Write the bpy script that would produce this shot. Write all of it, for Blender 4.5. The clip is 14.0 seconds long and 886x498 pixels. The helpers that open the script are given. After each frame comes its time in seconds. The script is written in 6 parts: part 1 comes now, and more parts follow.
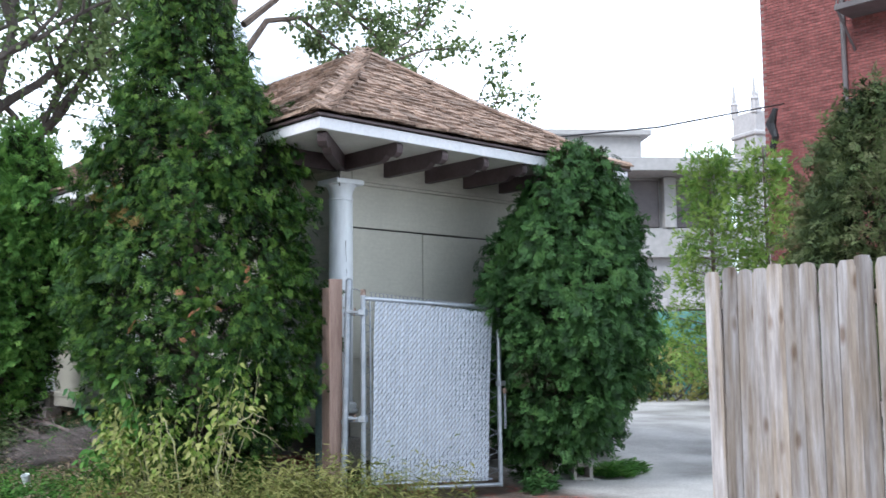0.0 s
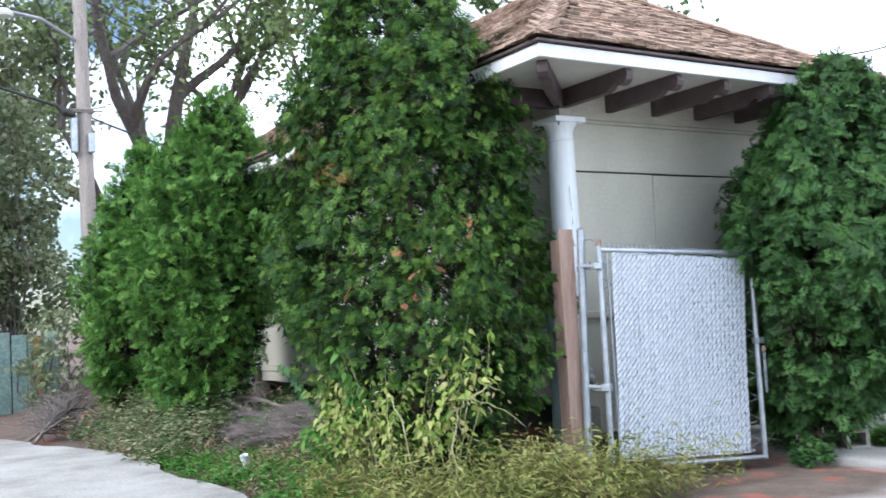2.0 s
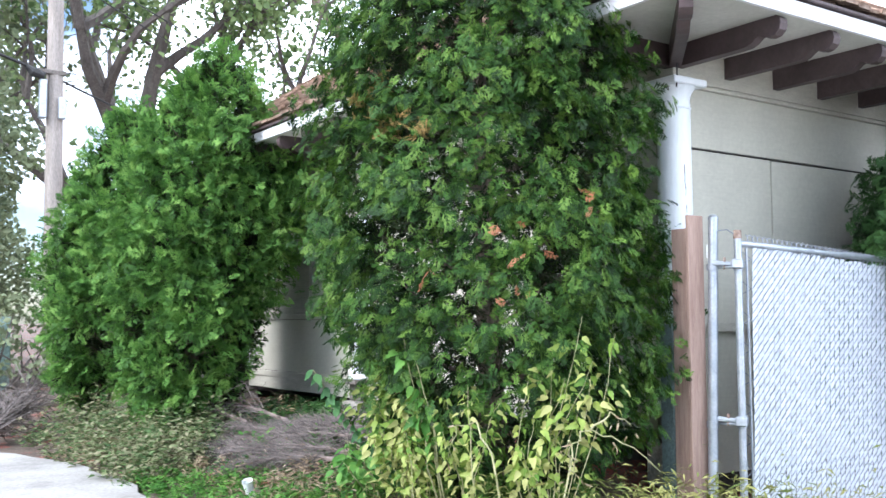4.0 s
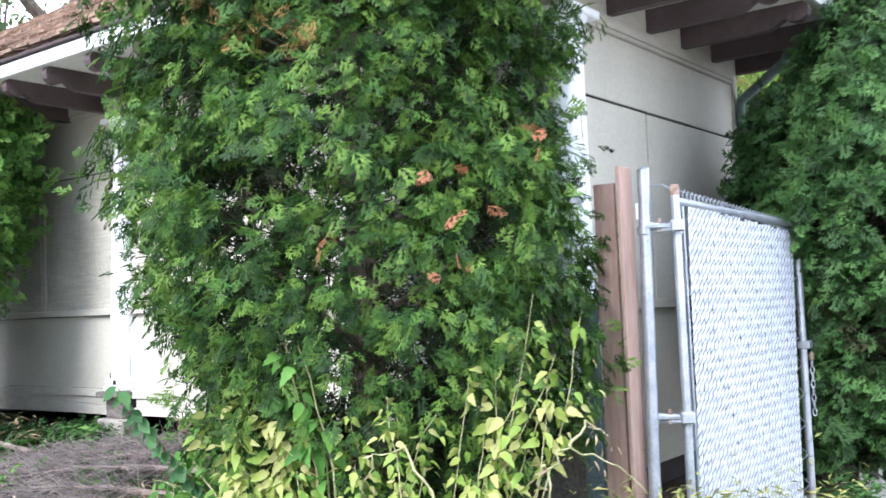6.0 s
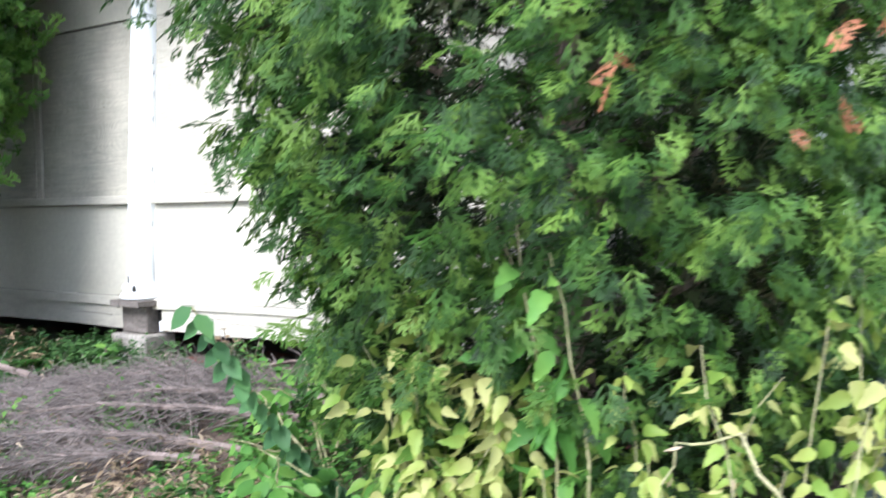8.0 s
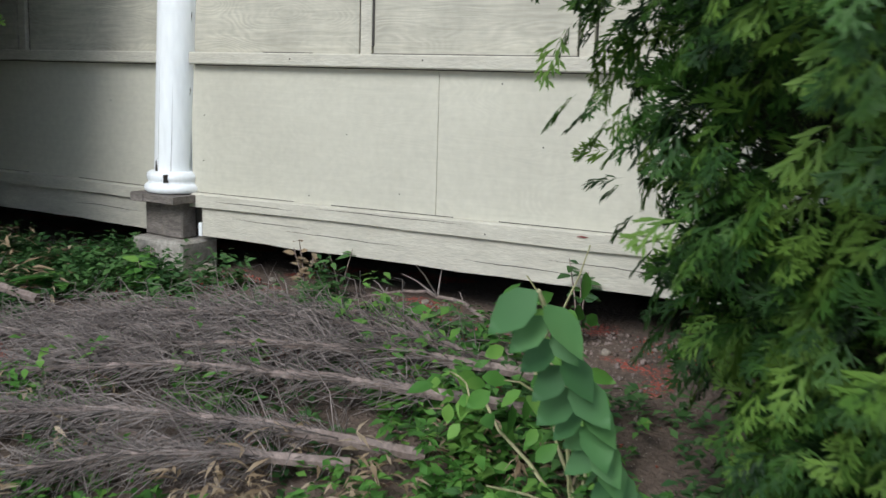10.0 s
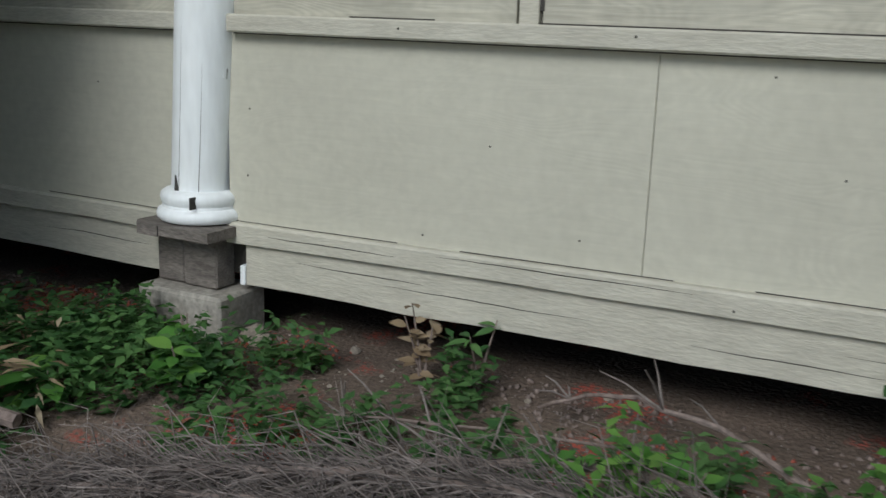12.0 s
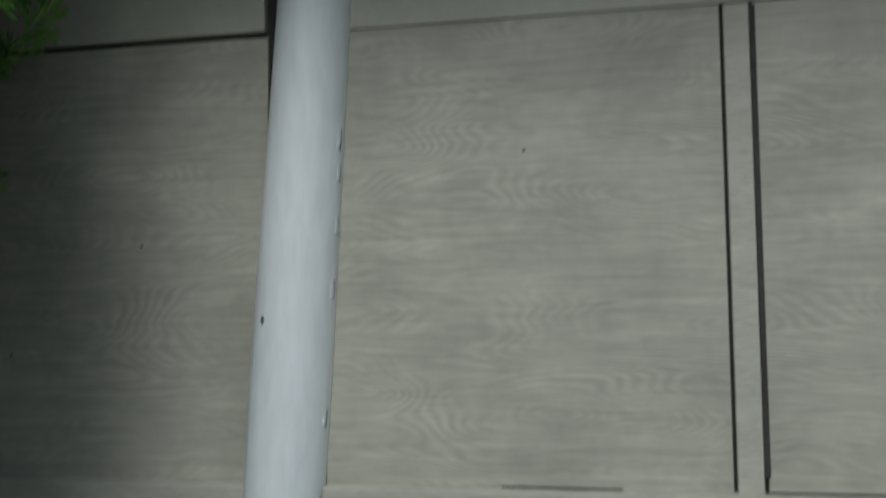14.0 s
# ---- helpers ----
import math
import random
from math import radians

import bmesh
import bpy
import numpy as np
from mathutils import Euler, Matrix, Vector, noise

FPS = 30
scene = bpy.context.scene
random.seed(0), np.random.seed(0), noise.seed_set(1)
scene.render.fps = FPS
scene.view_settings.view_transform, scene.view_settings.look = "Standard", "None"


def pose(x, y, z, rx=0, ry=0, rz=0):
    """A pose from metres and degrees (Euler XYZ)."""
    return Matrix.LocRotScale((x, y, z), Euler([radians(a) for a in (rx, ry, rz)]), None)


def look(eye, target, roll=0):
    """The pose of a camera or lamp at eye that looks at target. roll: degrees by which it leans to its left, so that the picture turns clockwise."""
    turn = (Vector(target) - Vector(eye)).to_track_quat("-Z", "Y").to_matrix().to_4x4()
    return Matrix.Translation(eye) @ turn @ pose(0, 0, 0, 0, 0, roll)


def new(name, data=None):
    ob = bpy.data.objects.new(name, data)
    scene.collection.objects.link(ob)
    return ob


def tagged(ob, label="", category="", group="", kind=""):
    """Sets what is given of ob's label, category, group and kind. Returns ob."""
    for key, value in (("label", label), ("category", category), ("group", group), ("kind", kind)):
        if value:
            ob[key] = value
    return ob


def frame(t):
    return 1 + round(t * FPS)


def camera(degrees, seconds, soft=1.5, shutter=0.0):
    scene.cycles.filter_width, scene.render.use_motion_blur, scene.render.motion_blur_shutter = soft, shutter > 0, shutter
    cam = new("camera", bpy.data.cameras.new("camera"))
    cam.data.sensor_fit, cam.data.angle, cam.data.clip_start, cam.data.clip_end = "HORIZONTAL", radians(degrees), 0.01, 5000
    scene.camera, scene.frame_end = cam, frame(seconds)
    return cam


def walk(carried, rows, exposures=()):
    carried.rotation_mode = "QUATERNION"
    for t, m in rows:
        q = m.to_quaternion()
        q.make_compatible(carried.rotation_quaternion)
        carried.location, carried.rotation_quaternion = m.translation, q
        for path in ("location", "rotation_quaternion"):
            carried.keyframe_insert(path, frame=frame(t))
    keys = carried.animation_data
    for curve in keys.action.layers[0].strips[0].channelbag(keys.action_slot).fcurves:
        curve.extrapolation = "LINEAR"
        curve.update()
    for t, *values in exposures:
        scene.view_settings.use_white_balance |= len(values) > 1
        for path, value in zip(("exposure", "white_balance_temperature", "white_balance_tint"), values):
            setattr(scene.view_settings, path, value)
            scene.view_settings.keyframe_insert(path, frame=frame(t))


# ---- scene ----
cam = camera(48.8, 14.0, shutter=0.3)
PATH = [
    (0, (-5.974, -7.999, 1.524), (-4.625, -6.535, 1.718), -0.6),
    (0.5, (-5.937, -7.871, 1.542), (-4.632, -6.371, 1.751), -1.7),
    (1, (-5.901, -7.564, 1.533), (-4.565, -6.084, 1.701), -2.0),
    (1.5, (-5.807, -7.181, 1.504), (-4.493, -5.685, 1.687), -2.3),
    (2, (-5.664, -6.816, 1.525), (-4.595, -5.13, 1.653), -3.2),
    (2.5, (-5.587, -6.367, 1.567), (-4.536, -4.672, 1.709), -1.7),
    (2.7, (-5.56, -6.228, 1.521), (-4.508, -4.534, 1.67), -1.1),
    (4.8, (-5.331, -3.95, 1.47), (-3.995, -2.475, 1.663), -0.1),
    (5, (-5.306, -3.803, 1.468), (-3.895, -2.406, 1.705), -0.8),
    (5.5, (-5.188, -3.34, 1.463), (-3.67, -2.053, 1.659), -3.1),
    (6, (-5.111, -2.875, 1.47), (-3.516, -1.673, 1.584), -2.4),
    (6.5, (-4.877, -2.449, 1.421), (-3.285, -1.241, 1.51), -2.0),
    (7, (-4.664, -2.029, 1.443), (-3.024, -0.887, 1.508), -1.4),
    (7.5, (-4.478, -1.607, 1.462), (-2.79, -0.536, 1.533), -2.1),
    (8, (-4.283, -1.131, 1.435), (-2.66, 0.036, 1.353), -0.9),
    (8.5, (-4.183, -0.656, 1.443), (-2.562, 0.497, 1.242), -1.3),
    (9, (-3.998, -0.197, 1.401), (-2.384, 0.961, 1.165), -1.3),
    (9.2, (-3.936, -0.025, 1.395), (-2.332, 1.139, 1.129), 0.1),
    (11.3, (-2.932, 1.696, 1.577), (-1.17, 2.551, 1.169), 1.7),
    (11.5, (-2.849, 1.843, 1.554), (-1.103, 2.722, 1.135), 1.5),
    (12, (-2.668, 2.193, 1.557), (-0.93, 3.074, 1.106), 2.1),
    (12.5, (-2.544, 2.515, 1.626), (-0.795, 3.367, 1.162), 3.3),
    (13, (-2.409, 2.777, 1.629), (-0.687, 3.754, 1.348), 1.0),
    (13.5, (-2.337, 2.998, 1.775), (-0.556, 3.894, 1.62), -0.6),
    (14, (-2.485, 3.541, 1.976), (-0.531, 3.938, 2.129), -0.6),
]
EXPOSURES = [(0.0, 0.36, 5700, 10), (1.5, 0.6, 5700, 10), (2.5, 1.06, 5750, 11), (4.8, 1.35, 5700, 13), (6.0, 1.48, 5750, 15), (7.5, 1.53, 5750, 15), (8.3, 1.40, 5800, 13), (9.0, 0.88, 5950, 10), (9.2, 0.75, 6000, 10), (11.3, -0.27, 6000, 6), (12.0, -0.32, 6000, 6), (13.0, -0.52, 5950, 5), (14.0, -0.92, 5850, 3)]
SKY, SUN = 0.2, 2.5
walk(cam, [(t, look(eye, target, roll)) for t, eye, target, roll in PATH], EXPOSURES)

# world: a bright, mostly clouded sky with blue gaps, and a broad soft sun
world = bpy.data.worlds.new("world")
scene.world = world
world.use_nodes = True
wt = world.node_tree
sky = wt.nodes.new("ShaderNodeTexSky")
sky.sky_type, sky.sun_disc = "NISHITA", False
sky.sun_elevation, sky.sun_rotation = radians(38), radians(267.4)
background = wt.nodes["Background"]
background.inputs["Strength"].default_value = SKY
wcoord = wt.nodes.new("ShaderNodeTexCoord")
wnoise = wt.nodes.new("ShaderNodeTexNoise")
wnoise.inputs["Scale"].default_value, wnoise.inputs["Detail"].default_value = 3.2, 6
wramp = wt.nodes.new("ShaderNodeValToRGB")
wramp.color_ramp.elements[0].position, wramp.color_ramp.elements[1].position = 0.42, 0.55
wmix = wt.nodes.new("ShaderNodeMixRGB")
wmix.inputs["Color2"].default_value = (8.6, 8.9, 9.2, 1)
wt.links.new(wcoord.outputs["Generated"], wnoise.inputs["Vector"])
# the cloud is thicker to the east
wdot = wt.nodes.new("ShaderNodeVectorMath")
wdot.operation = "DOT_PRODUCT"
wdot.inputs[1].default_value = (0.24, -0.08, 0.0)
wt.links.new(wcoord.outputs["Generated"], wdot.inputs[0])
wsum = wt.nodes.new("ShaderNodeMath")
wt.links.new(wdot.outputs["Value"], wsum.inputs[0])
wt.links.new(wnoise.outputs["Fac"], wsum.inputs[1])
wt.links.new(wsum.outputs["Value"], wramp.inputs["Fac"])
wt.links.new(wramp.outputs["Color"], wmix.inputs["Fac"])
clear = wt.nodes.new("ShaderNodeMixRGB")
clear.blend_type, clear.inputs["Fac"].default_value, clear.inputs["Color2"].default_value = "MULTIPLY", 1, (0.55, 0.55, 0.55, 1)
wt.links.new(sky.outputs["Color"], clear.inputs["Color1"])
wt.links.new(clear.outputs["Color"], wmix.inputs["Color1"])
wt.links.new(wmix.outputs["Color"], background.inputs["Color"])
sun = new("sun", bpy.data.lights.new("sun", "SUN"))
sun.data.energy, sun.data.angle, sun.data.color = SUN, radians(26), (1.0, 0.96, 0.9)
sun.matrix_world = look((-11.0, -0.5, 9.0), (0, 0, 0))


# ---- materials ----
def mat(name, colours, scale=6.0, rough=0.75, bump=0.25, fine=60.0, metal=0.0, stretch=(1, 1, 1), vary=0.0, depth=0.01, local=False, speck=0.35):
    """A surface with two scales of variation: broad patches between the colours, fine grain in value and relief."""
    m = bpy.data.materials.new(name)
    m.use_nodes = True
    t = m.node_tree
    n, link = t.nodes, t.links.new
    b = n["Principled BSDF"]
    co, mp = n.new("ShaderNodeTexCoord"), n.new("ShaderNodeMapping")
    mp.inputs["Scale"].default_value = stretch
    link(co.outputs["Object"], mp.inputs["Vector"])
    big, small = n.new("ShaderNodeTexNoise"), n.new("ShaderNodeTexNoise")
    big.inputs["Scale"].default_value, big.inputs["Detail"].default_value, big.inputs["Roughness"].default_value = scale, 5, 0.6
    small.inputs["Scale"].default_value, small.inputs["Detail"].default_value = fine, 4
    vec = mp.outputs["Vector"]
    info = None
    if vary or local:
        info = n.new("ShaderNodeObjectInfo")
        shift = n.new("ShaderNodeVectorMath")
        shift.operation = "MULTIPLY_ADD"
        link(info.outputs["Random"], shift.inputs[0])
        shift.inputs[1].default_value = (37, 17, 53)
        link(vec, shift.inputs[2])
        vec = shift.outputs["Vector"]
    link(vec, big.inputs["Vector"]), link(vec, small.inputs["Vector"])
    ramp = n.new("ShaderNodeValToRGB")
    e = ramp.color_ramp.elements
    for i, c in enumerate(colours):
        p = 0.3 + 0.4 * i / max(1, len(colours) - 1)
        if i < 2:
            e[i].position = p
        else:
            e.new(p)
        e[i].color = (*c, 1)
    link(big.outputs["Fac"], ramp.inputs["Fac"])
    val = n.new("ShaderNodeMapRange")
    val.inputs["From Min"].default_value, val.inputs["From Max"].default_value = 0.25, 0.75
    val.inputs["To Min"].default_value, val.inputs["To Max"].default_value = 1 - speck, 1 + speck
    link(small.outputs["Fac"], val.inputs["Value"])
    mul = n.new("ShaderNodeMixRGB")
    mul.blend_type, mul.inputs["Fac"].default_value = "MULTIPLY", 1
    link(ramp.outputs["Color"], mul.inputs["Color1"]), link(val.outputs["Result"], mul.inputs["Color2"])
    out = mul.outputs["Color"]
    if vary:
        hue, vr = n.new("ShaderNodeHueSaturation"), n.new("ShaderNodeMapRange")
        vr.inputs["To Min"].default_value, vr.inputs["To Max"].default_value = 1 - vary, 1 + vary
        link(info.outputs["Random"], vr.inputs["Value"]), link(vr.outputs["Result"], hue.inputs["Value"])
        link(out, hue.inputs["Color"])
        out = hue.outputs["Color"]
    link(out, b.inputs["Base Color"])
    b.inputs["Roughness"].default_value, b.inputs["Metallic"].default_value = rough, metal
    if bump:
        bp = n.new("ShaderNodeBump")
        bp.inputs["Strength"].default_value, bp.inputs["Distance"].default_value = bump, depth
        link(small.outputs["Fac"], bp.inputs["Height"]), link(bp.outputs["Normal"], b.inputs["Normal"])
    return m


def leaf_mat(name, colours, scale=4.0, through_light=0.3, rough=0.55, spread=0.35):
    """Leaves: colour drifts over the plant and from leaf to leaf, and some light comes through."""
    m = bpy.data.materials.new(name)
    m.use_nodes = True
    t = m.node_tree
    n, link = t.nodes, t.links.new
    b = n["Principled BSDF"]
    co, big, geo = n.new("ShaderNodeTexCoord"), n.new("ShaderNodeTexNoise"), n.new("ShaderNodeNewGeometry")
    big.inputs["Scale"].default_value, big.inputs["Detail"].default_value = scale, 4
    link(co.outputs["Object"], big.inputs["Vector"])
    add = n.new("ShaderNodeMath")
    add.operation = "MULTIPLY_ADD"
    add.inputs[1].default_value = spread
    link(geo.outputs["Random Per Island"], add.inputs[0]), link(big.outputs["Fac"], add.inputs[2])
    ramp = n.new("ShaderNodeValToRGB")
    e = ramp.color_ramp.elements
    for i, c in enumerate(colours):
        p = 0.42 + 0.46 * i / max(1, len(colours) - 1)
        if i < 2:
            e[i].position = p
        else:
            e.new(p)
        e[i].color = (*c, 1)
    link(add.outputs["Value"], ramp.inputs["Fac"]), link(ramp.outputs["Color"], b.inputs["Base Color"])
    b.inputs["Roughness"].default_value = rough
    b.inputs["Specular IOR Level"].default_value = 0.25
    tr, mx = n.new("ShaderNodeBsdfTranslucent"), n.new("ShaderNodeMixShader")
    mx.inputs["Fac"].default_value = through_light
    link(ramp.outputs["Color"], tr.inputs["Color"])
    link(b.outputs["BSDF"], mx.inputs[1]), link(tr.outputs["BSDF"], mx.inputs[2])
    link(mx.outputs["Shader"], n["Material Output"].inputs["Surface"])
    return m


def ply_mat(name, colours, grain):
    """Painted plywood: paint over a wavy, raised, sideways grain, with stains."""
    m = mat(name, colours, scale=1.6, rough=0.62, bump=0, fine=25, speck=0.06)
    t = m.node_tree
    n, link = t.nodes, t.links.new
    b = n["Principled BSDF"]
    co, mp, ns, st = n.new("ShaderNodeTexCoord"), n.new("ShaderNodeMapping"), n.new("ShaderNodeTexNoise"), n.new("ShaderNodeTexNoise")
    mp.inputs["Scale"].default_value = (1.6, 1.6, 24)
    link(co.outputs["Object"], mp.inputs["Vector"]), link(mp.outputs["Vector"], ns.inputs["Vector"])
    ns.inputs["Scale"].default_value, ns.inputs["Detail"].default_value, ns.inputs["Distortion"].default_value = 2.2, 5, 0.9
    # the peeled veneer's figure: contour lines of a slow, flattened field, which fade in and out
    field, mp2, mp3, fade = n.new("ShaderNodeTexNoise"), n.new("ShaderNodeMapping"), n.new("ShaderNodeMath"), n.new("ShaderNodeTexNoise")
    mp2.inputs["Scale"].default_value = (0.9, 0.9, 3.4)
    link(co.outputs["Object"], mp2.inputs["Vector"]), link(mp2.outputs["Vector"], field.inputs["Vector"])
    field.inputs["Scale"].default_value, field.inputs["Detail"].default_value, field.inputs["Roughness"].default_value = 1.25, 2.2, 0.42
    mp3.operation = "MULTIPLY"
    mp3.inputs[1].default_value = 230.0
    sine = n.new("ShaderNodeMath")
    sine.operation = "SINE"
    link(field.outputs["Fac"], mp3.inputs[0]), link(mp3.outputs["Value"], sine.inputs[0])
    link(mp2.outputs["Vector"], fade.inputs["Vector"])
    fade.inputs["Scale"].default_value, fade.inputs["Detail"].default_value = 2.6, 3
    fr = n.new("ShaderNodeMapRange")
    fr.inputs["From Min"].default_value, fr.inputs["From Max"].default_value = 0.38, 0.66
    link(fade.outputs["Fac"], fr.inputs["Value"])
    figure = n.new("ShaderNodeMath")
    figure.operation = "MULTIPLY"
    link(sine.outputs["Value"], figure.inputs[0]), link(fr.outputs["Result"], figure.inputs[1])
    both = n.new("ShaderNodeMath")
    both.operation = "MULTIPLY_ADD"
    both.inputs[1].default_value = 0.13
    link(figure.outputs["Value"], both.inputs[0])
    half = n.new("ShaderNodeMath")
    half.operation = "MULTIPLY"
    half.inputs[1].default_value = 0.90
    link(ns.outputs["Fac"], half.inputs[0]), link(half.outputs["Value"], both.inputs[2])
    link(co.outputs["Object"], st.inputs["Vector"])
    st.inputs["Scale"].default_value, st.inputs["Detail"].default_value = 3.0, 6
    rng = n.new("ShaderNodeMapRange")
    rng.inputs["From Min"].default_value, rng.inputs["From Max"].default_value = 0.3, 0.7
    rng.inputs["To Min"].default_value, rng.inputs["To Max"].default_value = 1 - 0.17 * grain, 1 + 0.10 * grain
    link(both.outputs["Value"], rng.inputs["Value"])
    src = b.inputs["Base Color"].links[0].from_socket
    mul = n.new("ShaderNodeMixRGB")
    mul.blend_type, mul.inputs["Fac"].default_value = "MULTIPLY", 1
    link(src, mul.inputs["Color1"]), link(rng.outputs["Result"], mul.inputs["Color2"])
    rs = n.new("ShaderNodeMapRange")
    rs.inputs["From Min"].default_value, rs.inputs["From Max"].default_value = 0.35, 0.6
    rs.inputs["To Min"].default_value, rs.inputs["To Max"].default_value = 1.04 - 0.2 * grain, 1.04
    link(st.outputs["Fac"], rs.inputs["Value"])
    mul2 = n.new("ShaderNodeMixRGB")
    mul2.blend_type, mul2.inputs["Fac"].default_value = "MULTIPLY", 1
    link(mul.outputs["Color"], mul2.inputs["Color1"]), link(rs.outputs["Result"], mul2.inputs["Color2"])
    link(mul2.outputs["Color"], b.inputs["Base Color"])
    bp = n.new("ShaderNodeBump")
    bp.inputs["Strength"].default_value, bp.inputs["Distance"].default_value = 0.35 * grain, 0.006
    link(both.outputs["Value"], bp.inputs["Height"]), link(bp.outputs["Normal"], b.inputs["Normal"])
    return m


M_PLY = ply_mat("painted_plywood", [(0.45, 0.43, 0.355), (0.52, 0.50, 0.415)], 1.0)
M_PANEL = ply_mat("painted_panel", [(0.475, 0.46, 0.385), (0.525, 0.51, 0.425)], 0.25)
M_TRIM = mat("beige_trim", [(0.43, 0.41, 0.345), (0.53, 0.51, 0.43)], 5, 0.65, 0.35, 30, stretch=(1, 1, 5), speck=0.12)
M_CORE = mat("dark_gap_and_shade", [(0.03, 0.027, 0.022), (0.05, 0.045, 0.04)], 5)
M_WHITE = mat("white_paint", [(0.79, 0.83, 0.85), (0.86, 0.88, 0.89)], 4, 0.45, 0.2, 35, stretch=(1, 1, 0.25), speck=0.06)
M_BAREWOOD = mat("weathered_bare_wood", [(0.10, 0.088, 0.078), (0.22, 0.195, 0.175)], 6, 0.9, 0.5, 40, stretch=(4, 1, 4))
M_CONCRETE = mat("concrete", [(0.24, 0.22, 0.19), (0.36, 0.34, 0.30)], 5, 0.9, 0.5, 45)
M_FASCIA = mat("fascia_white", [(0.70, 0.70, 0.72), (0.82, 0.82, 0.83)], 3, 0.5, 0.2, 30, speck=0.08)
M_SOFFIT = mat("soffit_paint", [(0.55, 0.54, 0.50), (0.64, 0.63, 0.58)], 3, 0.7, 0.15, 30, speck=0.08)
M_RAFTER = mat("brown_rafter_paint", [(0.062, 0.043, 0.044), (0.10, 0.072, 0.072)], 5, 0.6, 0.3, 30, speck=0.15)
M_SHAKE = mat("cedar_shake", [(0.15, 0.095, 0.065), (0.27, 0.185, 0.135), (0.36, 0.27, 0.21)], 3.0, 0.9, 0.6, 30, stretch=(6, 1, 1), vary=0.35, depth=0.01)
M_SHAKE_FAR = mat("cedar_shake_far", [(0.15, 0.095, 0.065), (0.27, 0.185, 0.135), (0.36, 0.27, 0.21)], 9, 0.9, 0.5, 40)
M_GALV = mat("galvanised_steel", [(0.31, 0.345, 0.385), (0.46, 0.49, 0.53)], 9, 0.42, 0.1, 60, metal=0.75, speck=0.12)
M_WIRE = mat("galvanised_wire", [(0.18, 0.20, 0.23), (0.28, 0.30, 0.34)], 9, 0.5, 0.0, 60, metal=0.2)
M_RUST = mat("rusty_steel", [(0.16, 0.09, 0.06), (0.32, 0.26, 0.22)], 30, 0.8, 0.4, 80, metal=0.2)
M_SLAT = mat("white_plastic_slat", [(0.47, 0.51, 0.56), (0.57, 0.61, 0.66)], 6, 0.45, 0.1, 30, vary=0.05, speck=0.06)
M_REDWOOD = mat("reddish_board", [(0.25, 0.16, 0.125), (0.38, 0.27, 0.22)], 4, 0.8, 0.5, 30, stretch=(8, 8, 0.7), speck=0.15)
M_GREENPOST = mat("grey_green_metal", [(0.10, 0.14, 0.14), (0.15, 0.20, 0.20)], 5, 0.6, 0.2)
M_PICKET = mat("weathered_picket", [(0.22, 0.19, 0.165), (0.35, 0.32, 0.29), (0.46, 0.435, 0.41)], 3.2, 0.9, 0.6, 26, stretch=(8, 8, 0.6), vary=0.3, speck=0.16)


def add_knots(m):
    """Knots with dark hearts, and grey and tawny weathering that differs from board to board."""
    t = m.node_tree
    n, link = t.nodes, t.links.new
    b = n["Principled BSDF"]
    src = b.inputs["Base Color"].links[0].from_socket
    co, info, mp, sh = n.new("ShaderNodeTexCoord"), n.new("ShaderNodeObjectInfo"), n.new("ShaderNodeMapping"), n.new("ShaderNodeVectorMath")
    mp.inputs["Scale"].default_value = (6.5, 6.5, 2.6)
    sh.operation = "MULTIPLY_ADD"
    sh.inputs[1].default_value = (31, 13, 47)
    link(co.outputs["Object"], mp.inputs["Vector"])
    link(info.outputs["Random"], sh.inputs[0]), link(mp.outputs["Vector"], sh.inputs[2])
    vo, r = n.new("ShaderNodeTexVoronoi"), n.new("ShaderNodeValToRGB")
    vo.inputs["Scale"].default_value = 1.0
    link(sh.outputs["Vector"], vo.inputs["Vector"]), link(vo.outputs["Distance"], r.inputs["Fac"])
    e = r.color_ramp.elements
    e[0].position, e[0].color = 0.08, (0.50, 0.41, 0.34, 1)
    e[1].position, e[1].color = 0.22, (1, 1, 1, 1)
    mu = n.new("ShaderNodeMixRGB")
    mu.blend_type, mu.inputs["Fac"].default_value = "MULTIPLY", 1
    link(src, mu.inputs["Color1"]), link(r.outputs["Color"], mu.inputs["Color2"])
    ns, mp2, rr = n.new("ShaderNodeTexNoise"), n.new("ShaderNodeMapping"), n.new("ShaderNodeValToRGB")
    mp2.inputs["Scale"].default_value = (2.5, 2.5, 0.5)
    link(sh.outputs["Vector"], mp2.inputs["Vector"]), link(mp2.outputs["Vector"], ns.inputs["Vector"])
    ns.inputs["Scale"].default_value, ns.inputs["Detail"].default_value = 0.9, 4
    q = rr.color_ramp.elements
    q[0].position, q[0].color = 0.40, (0.82, 0.74, 0.66, 1)
    q[1].position, q[1].color = 0.60, (1.05, 1.05, 1.10, 1)
    link(ns.outputs["Fac"], rr.inputs["Fac"])
    m2 = n.new("ShaderNodeMixRGB")
    m2.blend_type, m2.inputs["Fac"].default_value = "MULTIPLY", 1
    link(mu.outputs["Color"], m2.inputs["Color1"]), link(rr.outputs["Color"], m2.inputs["Color2"])
    link(m2.outputs["Color"], b.inputs["Base Color"])


